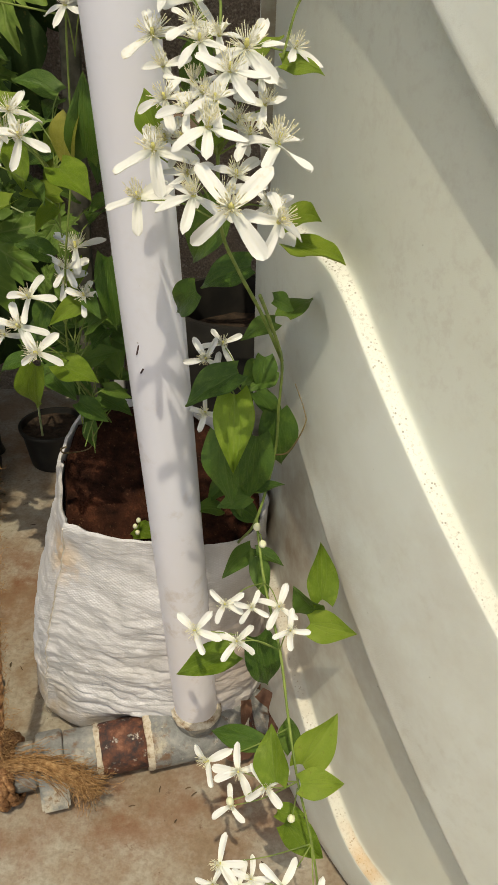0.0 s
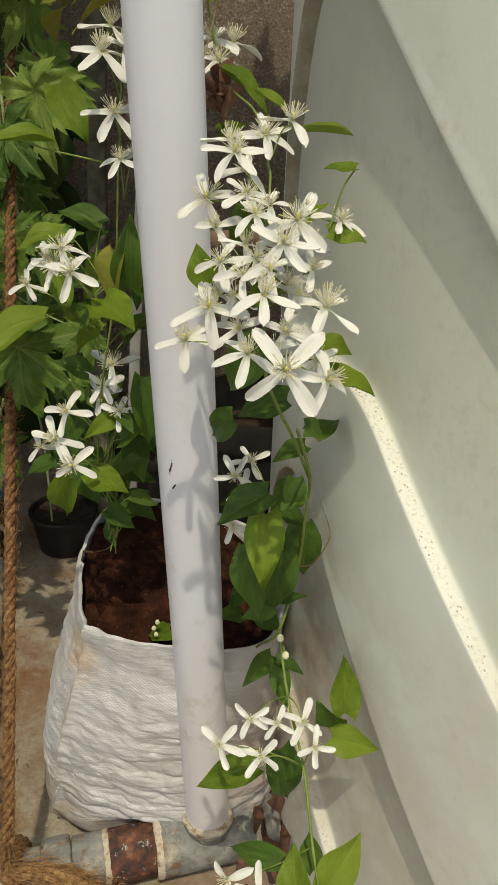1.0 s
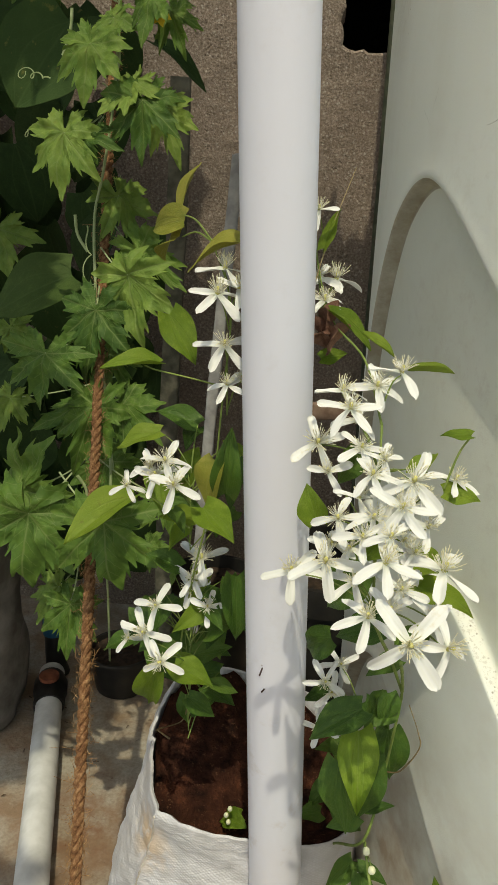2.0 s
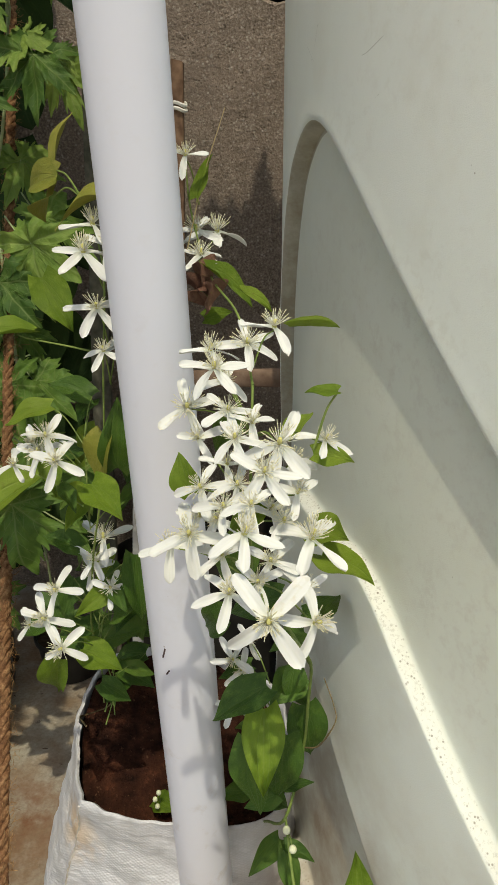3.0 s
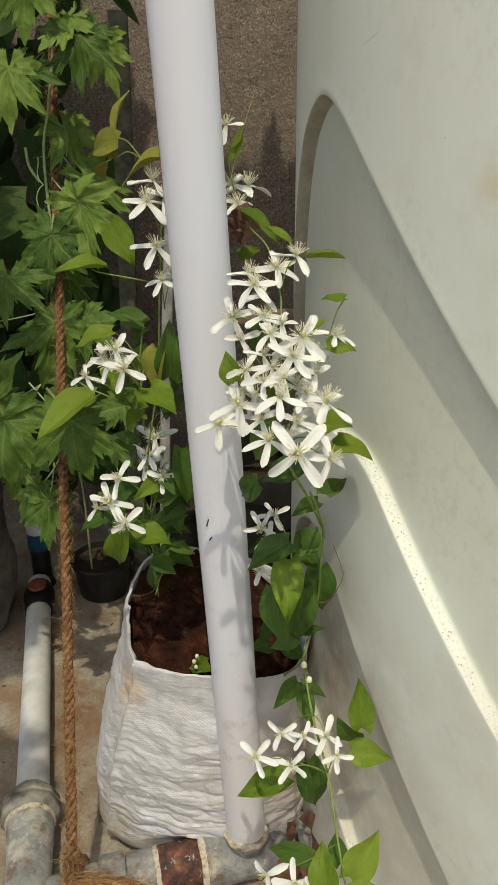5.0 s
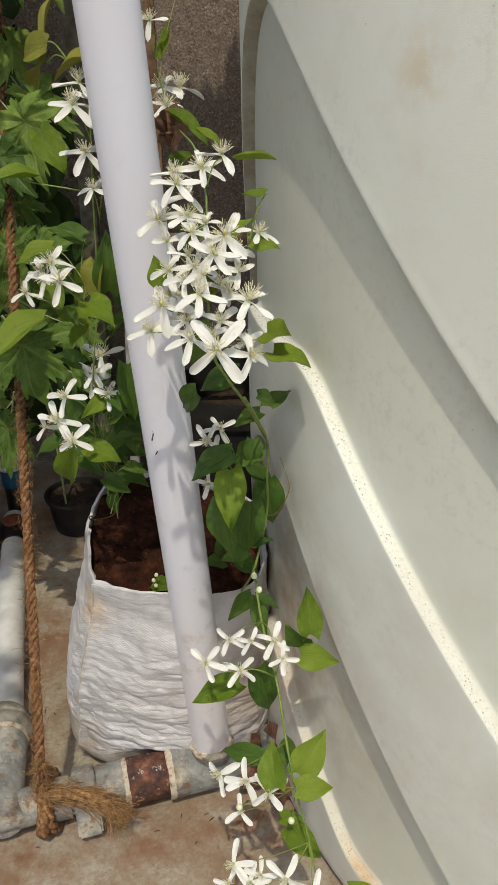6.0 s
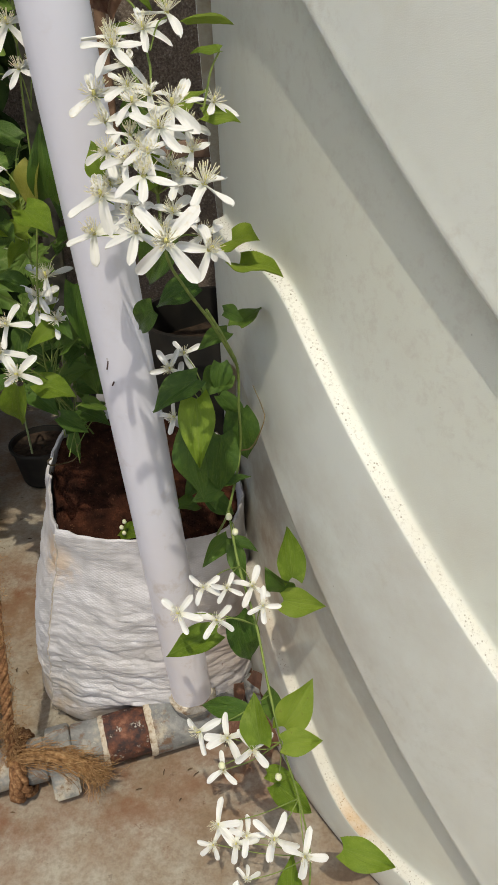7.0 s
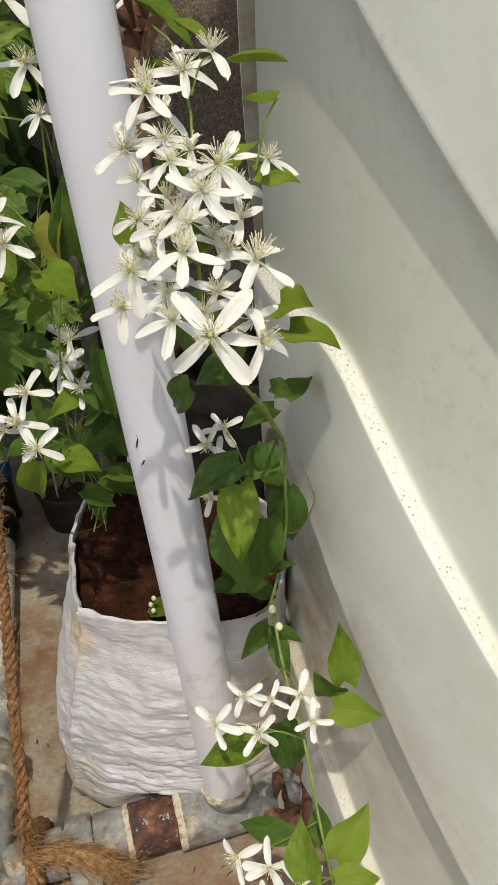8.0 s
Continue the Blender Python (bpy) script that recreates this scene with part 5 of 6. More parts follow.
    beside((-0.165, 0.650, 0.703), -0.172, 0.655, 0.0237, (0, 0.4), (150, -60, 30, -120))
    beside((-0.147, 0.635, 0.682), -0.172, 0.655, 0.0209, (0, 0.4), (5, -86, 163, 70))
    beside((-0.198, 0.632, 0.680), -0.172, 0.655, 0.0263, (-0.05, 0.3), (65, 177, -8, -95))
    beside((-0.209, 0.625, 0.653), -0.172, 0.655, 0.0292, (-0.1, 0.3), (115, -3, -60, 170))
    beside((-0.227, 0.632, 0.641), -0.172, 0.655, 0.0162, (0.2, 0.3), (120, -130, 0))
    beside((-0.187, 0.600, 0.638), -0.172, 0.655, 0.0260, (-0.2, 0.15), (41, -22, 120, -150))
    beside((-0.169, 0.655, 0.690), -0.172, 0.655, 0.0226, (0, 0.3), (-100, 20, 120))
    for at, n in (((0.021, 0.556, 0.479), (0.02, 0.575, 0.470)), ((0.027, 0.55, 0.463), (0.022, 0.57, 0.46)), ((0.004, 0.40, 0.277), (0.04, 0.41, 0.30)), ((0.062, 0.395, 0.262), (0.066, 0.40, 0.30)),
                  ((-0.124, 0.697, 0.377), (-0.125, 0.725, 0.29)), ((-0.128, 0.694, 0.370), (-0.125, 0.725, 0.29)), ((-0.125, 0.691, 0.363), (-0.125, 0.725, 0.29)), ((-0.05, 0.62, 0.97), (-0.05, 0.62, 0.95))):
        bud(p, at, n, 0.0038 if at[0] > 0 else 0.0030)

    # leaves of the main and the trailing shoot
    leaf(p, "new", (0.046, 0.59, 0.745), (0.083, 0.540, 0.753), 0.75, face=(0.1, -0.5, 0.9))
    leaf(p, "new", (0.040, 0.60, 0.765), (0.062, 0.56, 0.778), 1.0, face=(-0.5, -0.4, 0.8))
    leaf(p, "new", (0.000, 0.528, 0.637), (0.001, 0.484, 0.588), 0.74, face=(0.0, -0.9, 0.35))
    leaf(p, "old", (0.002, 0.534, 0.655), (-0.043, 0.520, 0.632), 0.85, face=(-0.2, -0.55, 0.8))
    leaf(p, "old", (0.028, 0.555, 0.650), (0.006, 0.530, 0.640), 1.25, face=(0.2, -0.6, 0.7))
    leaf(p, "old", (0.024, 0.545, 0.665), (0.022, 0.535, 0.636), 1.0, face=(0.3, -0.7, 0.6))
    leaf(p, "old", (-0.012, 0.550, 0.585), (-0.006, 0.525, 0.522), 0.75, face=(-0.35, -0.85, 0.3))
    leaf(p, "old", (0.018, 0.575, 0.570), (0.014, 0.565, 0.500), 0.75, face=(0.2, -0.9, 0.3))
    leaf(p, "old", (0.036, 0.605, 0.580), (0.045, 0.600, 0.520), 0.9, face=(0.1, -0.8, 0.5))
    leaf(p, "old", (0.012, 0.572, 0.505), (-0.018, 0.56, 0.500), 0.9)
    leaf(p, "old", (0.020, 0.575, 0.51), (0.045, 0.575, 0.520), 0.6)
    leaf(p, "old", (0.015, 0.610, 0.410), (-0.014, 0.577, 0.396), 0.7)
    leaf(p, "old", (0.020, 0.600, 0.415), (0.050, 0.586, 0.410), 0.65)
    leaf(p, "old", (0.022, 0.595, 0.410), (0.032, 0.568, 0.374), 0.7)
    leaf(p, "new", (0.086, 0.515, 0.426), (0.0835, 0.5343, 0.4781), 0.78, face=(0.15, -0.8, 0.55))
    leaf(p, "old", (0.080, 0.515, 0.412), (0.058, 0.500, 0.445), 0.95, face=(-0.4, -0.7, 0.5))
    leaf(p, "new", (0.076, 0.512, 0.397), (0.118, 0.492, 0.405), 0.95, face=(0.1, -0.75, 0.65))
    leaf(p, "new", (0.002, 0.505, 0.362), (-0.057, 0.492, 0.343), 0.70, face=(-0.15, -0.55, 0.8))
    leaf(p, "old", (0.025, 0.505, 0.384), (0.040, 0.500, 0.314), 0.72, face=(0.25, -0.8, 0.5))
    leaf(p, "new", (0.045, 0.395, 0.315), (0.0383, 0.4294, 0.3494), 0.95, face=(-0.3, -0.75, 0.55))
    leaf(p, "old", (0.062, 0.43, 0.315), (0.0544, 0.4678, 0.3209), 0.8, face=(-0.2, -0.7, 0.6))
    leaf(p, "old", (0.030, 0.44, 0.310), (-0.022, 0.46, 0.300), 0.6, face=(-0.1, -0.6, 0.75))
    leaf(p, "new", (0.070, 0.412, 0.318), (0.1019, 0.4313, 0.3583), 0.95, face=(0.2, -0.75, 0.6))
    leaf(p, "new", (0.068, 0.392, 0.318), (0.1083, 0.3937, 0.318), 0.95, face=(0.1, -0.6, 0.8))
    leaf(p, "new", (0.058, 0.415, 0.225), (0.098, 0.398, 0.192), 0.8, face=(0.0, -0.6, 0.8))
    leaf(p, "new", (0.050, 0.42, 0.235), (0.078, 0.415, 0.236), 0.9, face=(0.0, -0.6, 0.8))
    leaf(p, "new", (0.126, 0.360, 0.190), (0.180, 0.345, 0.178), 0.8, face=(0.2, -0.6, 0.8))
    leaf(p, "new", (0.070, 0.355, 0.10), (0.072, 0.375, 0.150), 0.8, face=(-0.2, -0.8, 0.5))
    # about the great bunch
    leaf(p, "old", (-0.030, 0.521, 0.730), (-0.054, 0.543, 0.702), 0.9)
    leaf(p, "old", (-0.010, 0.520, 0.795), (-0.040, 0.535, 0.745), 0.85, face=(-0.2, -0.8, 0.5))
    leaf(p, "old", (0.012, 0.505, 0.755), (-0.030, 0.515, 0.738), 0.9, face=(0.0, -0.6, 0.8))
    leaf(p, "old", (0.041, 0.590, 0.684), (0.064, 0.615, 0.696), 1.3, face=(-0.6, -0.5, 0.6))
    leaf(p, "old", (0.032, 0.560, 0.690), (0.004, 0.545, 0.682), 0.8)
    leaf(p, "old", (0.030, 0.555, 0.712), (0.050, 0.565, 0.700), 0.9)
    leaf(p, "new", (-0.048, 0.480, 0.848), (-0.058, 0.486, 0.874), 1.1, face=(-0.3, -0.8, 0.4))
    leaf(p, "new", (0.030, 0.440, 0.892), (0.055, 0.440, 0.890), 0.9, face=(0.2, -0.6, 0.7))
    leaf(p, "new", (0.043, 0.442, 0.930), (0.024, 0.440, 0.931), 0.7, face=(0.0, -0.5, 0.8))
    stalk(p, (0.030, 0.44, 0.895), (0.043, 0.442, 0.930), 0.0008, 0.0006)
    leaf(p, "slim", (0.015, 0.562, 0.944), (0.052, 0.570, 0.945), 0.18, face=(0.0, -0.1, 1))
    leaf(p, "new", (0.0, 0.43, 0.868), (-0.020, 0.425, 0.845), 0.8)
    leaf(p, "old", (-0.02, 0.50, 0.90), (-0.035, 0.50, 0.868), 0.8)
    leaf(p, "new", (0.014, 0.47, 0.893), (0.030, 0.48, 0.907), 0.9)
    leaf(p, "slim", (-0.047, 0.591, 0.982), (-0.010, 0.585, 0.958), 0.55, face=(0.2, -0.5, 0.9))
    leaf(p, "slim", (-0.020, 0.570, 0.968), (0.003, 0.553, 0.958), 0.5, face=(0.2, -0.5, 0.9))
    for at, tip, face in (((-0.056, 0.596, 0.977), (-0.040, 0.590, 0.966), (0.3, -0.4, 0.8)), ((-0.055, 0.592, 0.965), (-0.041, 0.588, 0.974), (-0.5, -0.7, 0.3)), ((-0.048, 0.590, 0.968), (-0.040, 0.586, 0.952), (0.6, -0.5, 0.4)), ((-0.054, 0.588, 0.966), (-0.048, 0.586, 0.953), (-0.3, -0.8, 0.2))):
        leaf(p, "dry", at, tip, 1.1, face=face)
    leaf(p, "new", (-0.052, 0.62, 0.938), (-0.030, 0.62, 0.945), 1.0)
    leaf(p, "new", (-0.055, 0.61, 1.03), (-0.045, 0.615, 1.062), 0.5)
    # left of the pipe
    leaf(p, "new", (-0.187, 0.640, 0.967), (-0.160, 0.624, 0.927), 0.85, face=(0.15, -0.8, 0.5))
    leaf(p, "slim", (-0.193, 0.619, 0.926), (-0.235, 0.590, 0.932), 0.65, face=(-0.1, -0.5, 0.9))
    leaf(p, "yellow", (-0.185, 0.70, 1.045), (-0.228, 0.727, 1.038), 0.7, face=(0.2, -0.8, 0.4))
    leaf(p, "yellow", (-0.190, 0.70, 1.030), (-0.228, 0.74, 1.018), 0.7)
    leaf(p, "yellow", (-0.190, 0.715, 1.058), (-0.180, 0.715, 1.098), 0.5, face=(-0.7, -0.6, 0.3))
    stalk(p, (-0.150, 0.64, 1.03), (-0.190, 0.71, 1.05), 0.0009, 0.0007)
    stalk(p, (-0.150, 0.64, 1.03), (-0.187, 0.70, 1.030), 0.0009, 0.0007)
    leaf(p, "yellow", (-0.118, 0.614, 1.032), (-0.172, 0.620, 1.026), 0.55, face=(0.0, -0.3, 0.95))
    leaf(p, "old", (-0.131, 0.627, 0.806), (-0.127, 0.612, 0.870), 0.62, face=(0.0, -0.9, 0.3))
    leaf(p, "yellow", (-0.140, 0.63, 0.835), (-0.155, 0.615, 0.792), 0.85)
    leaf(p, "new", (-0.148, 0.60, 0.802), (-0.118, 0.565, 0.792), 0.95, face=(0.1, -0.7, 0.7))
    leaf(p, "old", (-0.120, 0.63, 0.72), (-0.115, 0.62, 0.65), 0.6, face=(0.2, -0.9, 0.2))
    leaf(p, "new", (-0.194, 0.610, 0.620), (-0.212, 0.635, 0.555), 0.6, face=(-0.2, -0.9, 0.3))
    rnd = random.Random(21)
    for k in range(34):
        c = Vector((-0.168 + rnd.gauss(0, 0.030), 0.690 + rnd.gauss(0, 0.028), rnd.uniform(0.52, 0.86)))
        d = Vector((rnd.uniform(-1, 1), rnd.uniform(-0.9, 0.3), rnd.uniform(-0.9, 0.4))).normalized() * rnd.uniform(0.030, 0.052)
        leaf(p, "old" if rnd.random() < 0.8 else "new", c, c + d, rnd.uniform(0.65, 0.95))
        stalk(p, (-0.170, 0.665, c.z - 0.03), c, 0.0007, 0.0005)
    for k in range(22):
        c = Vector((-0.205 + rnd.gauss(0, 0.035), 0.80 + rnd.gauss(0, 0.04), rnd.uniform(0.45, 0.62)))
        d = Vector((rnd.uniform(-1, 1), rnd.uniform(-0.9, 0.2), rnd.uniform(-0.9, 0.2))).normalized() * rnd.uniform(0.035, 0.055)
        leaf(p, "old", c, c + d, rnd.uniform(0.7, 1.0))
        stalk(p, (-0.185, 0.76, c.z - 0.03), c, 0.0007, 0.0005)
    for k in range(9):
        c = Vector((0.0 + rnd.gauss(0, 0.014), 0.640 + rnd.gauss(0, 0.012), rnd.uniform(0.44, 0.60)))
        d = Vector((rnd.uniform(-1, 1), rnd.uniform(-0.6, 0.3), rnd.uniform(-0.8, 0.3))).normalized() * rnd.uniform(0.030, 0.048)
        leaf(p, "old", c, c + d, rnd.uniform(0.65, 0.9))
    leaf(p, "new", (-0.130, 0.712, 0.352), (-0.105, 0.690, 0.360), 1.1, face=(-0.2, -0.6, 0.8))
    leaf(p, "new", (-0.112, 0.716, 0.350), (-0.134, 0.698, 0.357), 1.0)
    return p


clematis()


# ---- the gourd vine on its rope ----
ROPE = [Vector((-0.300, 0.575, 0.080)), Vector((-0.293, 0.598, 0.20)), Vector((-0.330, 0.818, 0.52)), Vector((-0.387, 1.145, 1.0)), Vector((-0.440, 1.45, 1.45)), Vector((-0.49, 1.72, 1.85))]


def coir_rope():
    t = thing("coir_rope", ROPE[0], "brown hairy coir rope tied to the floor pipe", "rope")
    path = smooth_path(ROPE, 90)
    F = frames_along(path)
    dist, ds = 0.0, []
    for a, b in zip(path, path[1:] + path[-1:]):
        ds.append(dist)
        dist += (b - a).length
    for s in range(3):
        pts = []
        for (p, sd, u), d in zip(F, ds):
            a = 2 * math.pi / 3 * s + d / 0.040 * 2 * math.pi
            pts.append(p + (sd * math.cos(a) + u * math.sin(a)) * 0.0040)
        bm = bmesh.new()
        tube(bm, pts, 0.0039, 8, 0.18)
        part("strand", bm, COIR, t)
    # loops of the knot round the pipe, and the frayed tail
    c = run_pt(-0.300)
    for k in range(3):
        o = c + RUN_DIR * (0.010 * (k - 1))
        for s in range(2):
            pts = []
            for i in range(57):
                a = 2 * math.pi * i / 56
                v = Vector((-RUN_DIR.y, RUN_DIR.x, 0)) * math.cos(a) + Vector((0, 0, 1)) * math.sin(a)
                w = a * 7 + s * math.pi
                pts.append(o + v * (0.0385 + 0.004 * (k == 1) + 0.0034 * math.cos(w)) + RUN_DIR * (0.007 * math.sin(a + k) + 0.0028 * math.sin(w)))
                pts[-1].z = max(pts[-1].z, 0.0055)
            bm = bmesh.new()
            tube(bm, pts, 0.0052, 7, 0.18)
            part("knot_loop", bm, COIR, t)
    tail = smooth_path([c + Vector((-0.004, -0.022, 0.036)), run_pt(-0.278, -0.030, 0.044), run_pt(-0.245, -0.040, 0.038), run_pt(-0.218, -0.050, 0.024), run_pt(-0.204, -0.057, 0.010), run_pt(-0.197, -0.060, -0.002)], 8)
    F2 = frames_along(tail)
    for s in range(3):
        pts = [p + (sd * math.cos(2.1 * s + 0.32 * k) + u * math.sin(2.1 * s + 0.32 * k)) * 0.0042 for k, (p, sd, u) in enumerate(F2[:-12])]
        bm = bmesh.new()
        tube(bm, pts, lambda f: 0.0042 + 0.0012 * f, 8, 0.14)
        part("tail_strand", bm, COIR_DRY, t)
    rnd = random.Random(8)
    bm = bmesh.new()
    for k in range(760):
        i = int(min(1.0, rnd.random() ** 0.8) * (len(tail) - 4))
        p, sd, u = F2[i]
        g = rnd.uniform(0, 6.28)
        off = (sd * math.cos(g) + u * math.sin(g)) * rnd.uniform(0.002, 0.0125)
        steps = rnd.randint(3, 7)
        wild = rnd.uniform(0.1, 2.2)
        pts = []
        for q in range(steps):
            b = F2[min(i + q * 2, len(tail) - 1)][0] + (tail[-1] - tail[-2]) * max(0, i + q * 2 - len(tail) + 1) * 0.35
            pts.append(b + off * (1 + wild * 0.22 * q) + Vector([rnd.gauss(0, 0.0016) for _ in range(3)]))
            pts[-1].z = max(pts[-1].z, 0.001)
        tube(bm, pts, 0.00034, 3)
    part("frayed_end", bm, COIR_DRY, t)
    bm = bmesh.new()
    for k in range(2200):
        i = rnd.randrange(0, len(path) - 1)
        p0, sd, u = F[i]
        a = rnd.uniform(0, 6.28)
        o = sd * math.cos(a) + u * math.sin(a)
        d = (path[i + 1] - path[i]).normalized()
        q0 = p0 + o * 0.007
        far = 2.6 if k % 9 == 0 else 1.0
        q1 = q0 + o * rnd.uniform(0.002, 0.007) * far + d * rnd.uniform(-0.007, 0.010)
        q2 = q1 + o * rnd.uniform(-0.003, 0.006) * far + d * rnd.uniform(-0.008, 0.010)
        tube(bm, [q0, q1, q2], 0.00030, 3)
    part("fibre_fuzz", bm, COIR_DRY, t)


coir_rope()


def gourd_vine():
    p = thing("gourd_vine", (-0.47, 1.40, 0.0), "lobed-leaf gourd vine climbing the coir rope", "vine")
    vine_stem(p, ((-0.47, 1.40, 0.0), (-0.46, 1.36, 0.3), (-0.41, 1.15, 0.52), (-0.352, 1.0, 0.60), (-0.345, 1.0, 0.70), (-0.375, 1.07, 0.83), (-0.39, 1.10, 0.93), (-0.398, 1.13, 1.03), (-0.385, 1.14, 1.10), (-0.37, 1.15, 1.20), (-0.36, 1.15, 1.32), (-0.38, 1.25, 1.5)), 0.0034, 0.0026, STEM_PALE)

    def g(foot, tip, width, kind="gourd", stemmed=True):
        f, t = Vector(foot), Vector(tip)
        face = Vector((0.0, -0.72, 0.62)) + Vector([PICK.uniform(-0.28, 0.28) for _ in range(3)])
        leaf(p, kind, f, f.lerp(t, 0.92), 0.94 * width, face=face)
        if stemmed:
            stalk(p, Vector((-0.385, f.y + 0.08, f.z + 0.03)), f, 0.0013, 0.0010, STEM_PALE)

    g((-0.378, 1.065, 1.253), (-0.389, 1.035, 1.178), 0.95)
    g((-0.324, 1.075, 1.208), (-0.368, 1.045, 1.164), 0.80)
    g((-0.308, 1.065, 1.186), (-0.304, 1.035, 1.113), 0.95)
    g((-0.295, 1.135, 1.183), (-0.266, 1.105, 1.106), 0.70)
    g((-0.415, 1.055, 1.142), (-0.425, 1.025, 1.062), 0.90)
    g((-0.394, 1.065, 1.141), (-0.336, 1.035, 1.124), 0.70)
    g((-0.368, 1.155, 1.063), (-0.323, 1.125, 0.990), 0.80)
    g((-0.328, 1.115, 0.988), (-0.249, 1.085, 0.929), 0.60)
    g((-0.324, 1.035, 0.959), (-0.310, 1.005, 0.873), 1.00)
    g((-0.369, 1.025, 0.909), (-0.381, 0.995, 0.822), 1.00)
    g((-0.434, 0.995, 0.850), (-0.442, 0.965, 0.779), 1.25)
    g((-0.401, 1.055, 0.756), (-0.483, 1.025, 0.736), 0.70)
    g((-0.365, 0.995, 0.777), (-0.402, 0.965, 0.673), 0.65)
    g((-0.330, 1.015, 0.775), (-0.263, 0.985, 0.736), 0.85)
    g((-0.419, 0.865, 0.663), (-0.431, 0.835, 0.553), 1.10)
    g((-0.304, 0.815, 0.682), (-0.292, 0.785, 0.590), 1.15)
    g((-0.464, 0.955, 0.655), (-0.428, 0.925, 0.737), 1.10)
    g((-0.374, 0.885, 0.521), (-0.376, 0.855, 0.455), 0.85)
    g((-0.408, 0.935, 0.518), (-0.440, 0.905, 0.477), 0.90)
    g((-0.260, 0.955, 0.662), (-0.244, 0.925, 0.614), 0.90)
    g((-0.285, 1.135, 1.307), (-0.258, 1.105, 1.256), 0.80)
    g((-0.359, 1.115, 1.294), (-0.397, 1.085, 1.249), 0.80)
    g((-0.299, 1.095, 1.314), (-0.320, 1.065, 1.259), 0.90)
    g((-0.548, 1.135, 0.742), (-0.558, 1.105, 0.688), 0.90)
    g((-0.275, 0.935, 0.595), (-0.244, 0.905, 0.571), 0.80)
    g((-0.367, 1.085, 0.833), (-0.325, 1.055, 0.793), 0.80)
    # a long undivided leaf, and broad ones behind, mostly with shade in their colour
    leaf(p, "slim", (-0.263, 0.80, 0.724), (-0.335, 0.75, 0.688), 0.75, face=(0.0, -0.5, 0.9))
    leaf(p, "broad_green", (-0.466, 1.22, 0.936), (-0.590, 1.17, 0.887), 0.75, face=(0.05, -0.7, 0.7))
    leaf(p, "broad_shaded", (-0.463, 1.25, 1.315), (-0.545, 1.20, 1.195), 0.9, face=(0.2, -0.8, 0.5))
    leaf(p, "broad_shaded", (-0.335, 1.26, 1.29), (-0.245, 1.21, 1.235), 0.24, face=(-0.1, -0.5, 0.8))
    leaf(p, "broad_shaded", (-0.62, 1.32, 0.76), (-0.72, 1.27, 0.66), 0.9, face=(0.1, -0.75, 0.65))
    # pale climbing stems
    vine_stem(p, ((-0.425, 1.140, 1.310), (-0.429, 1.140, 1.280), (-0.441, 1.140, 1.250)), 0.0032, 0.0028, STEM_PALE)
    vine_stem(p, ((-0.365, 1.140, 1.287), (-0.359, 1.140, 1.256), (-0.362, 1.140, 1.232)), 0.0032, 0.0028, STEM_PALE)
    vine_stem(p, ((-0.348, 1.150, 1.307), (-0.359, 1.150, 1.287), (-0.379, 1.150, 1.267)), 0.0032, 0.0028, STEM_PALE)
    vine_stem(p, ((-0.418, 1.100, 1.035), (-0.415, 1.100, 1.007), (-0.401, 1.100, 0.983)), 0.0032, 0.0028, STEM_PALE)
    vine_stem(p, ((-0.361, 1.000, 0.776), (-0.348, 1.000, 0.732), (-0.342, 1.000, 0.683)), 0.0032, 0.0028, STEM_PALE)
    vine_stem(p, ((-0.389, 0.980, 0.676), (-0.378, 0.980, 0.659), (-0.375, 0.980, 0.641)), 0.0032, 0.0028, STEM_PALE)
    vine_stem(p, ((-0.377, 0.900, 0.663), (-0.357, 0.900, 0.669), (-0.346, 0.900, 0.675)), 0.0032, 0.0028, STEM_PALE)
    rnd = random.Random(31)
    for k in range(14):
        c = Vector((rnd.uniform(-0.85, -0.42), rnd.uniform(1.25, 1.42), rnd.uniform(0.35, 1.5)))
        d = Vector((rnd.uniform(-0.6, 0.6), rnd.uniform(-0.4, 0.0), -1)).normalized() * rnd.uniform(0.06, 0.11)
        g(c, c + d, 1.0, stemmed=False)
    # filler leaves that darken the backdrop, their shade put into the colour
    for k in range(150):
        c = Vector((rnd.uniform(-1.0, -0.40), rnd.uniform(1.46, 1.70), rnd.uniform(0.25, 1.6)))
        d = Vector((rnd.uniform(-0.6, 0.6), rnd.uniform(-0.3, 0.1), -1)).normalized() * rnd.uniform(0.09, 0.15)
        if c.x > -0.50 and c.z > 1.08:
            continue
        leaf(p, "broad_shaded", c, c + d, 0.9, face=(rnd.uniform(-0.5, 0.5), -0.7, 0.5))
    # unseen stems and leaves added overhead to shade the wall and ground behind
    vine_stem(p, ((-0.38, 1.25, 1.5), (-0.42, 1.30, 1.8), (-0.45, 1.15, 2.02), (-0.40, 0.95, 2.05), (-0.1, 0.9, 2.04), (0.3, 0.88, 2.05)), 0.003, 0.0022, STEM_PALE)
    vine_stem(p, ((-0.45, 1.15, 2.02), (-0.6, 0.7, 2.03), (-0.65, 0.2, 2.05), (-0.6, -0.2, 2.05)), 0.003, 0.002, STEM_PALE)

    def shade_roof(x0, x1, y0, y1, count):
        for k in range(count):
            c = Vector((rnd.uniform(x0, x1), rnd.uniform(y0, y1), rnd.uniform(1.96, 2.10)))
            d = Vector((rnd.uniform(-1, 1), rnd.uniform(-1, 1), rnd.uniform(-0.5, 0.1))).normalized() * rnd.uniform(0.09, 0.13)
            leaf(p, "gourd", c, c + d, 1.0, face=(rnd.uniform(-0.3, 0.3), rnd.uniform(-0.6, 0.1), 0.9))

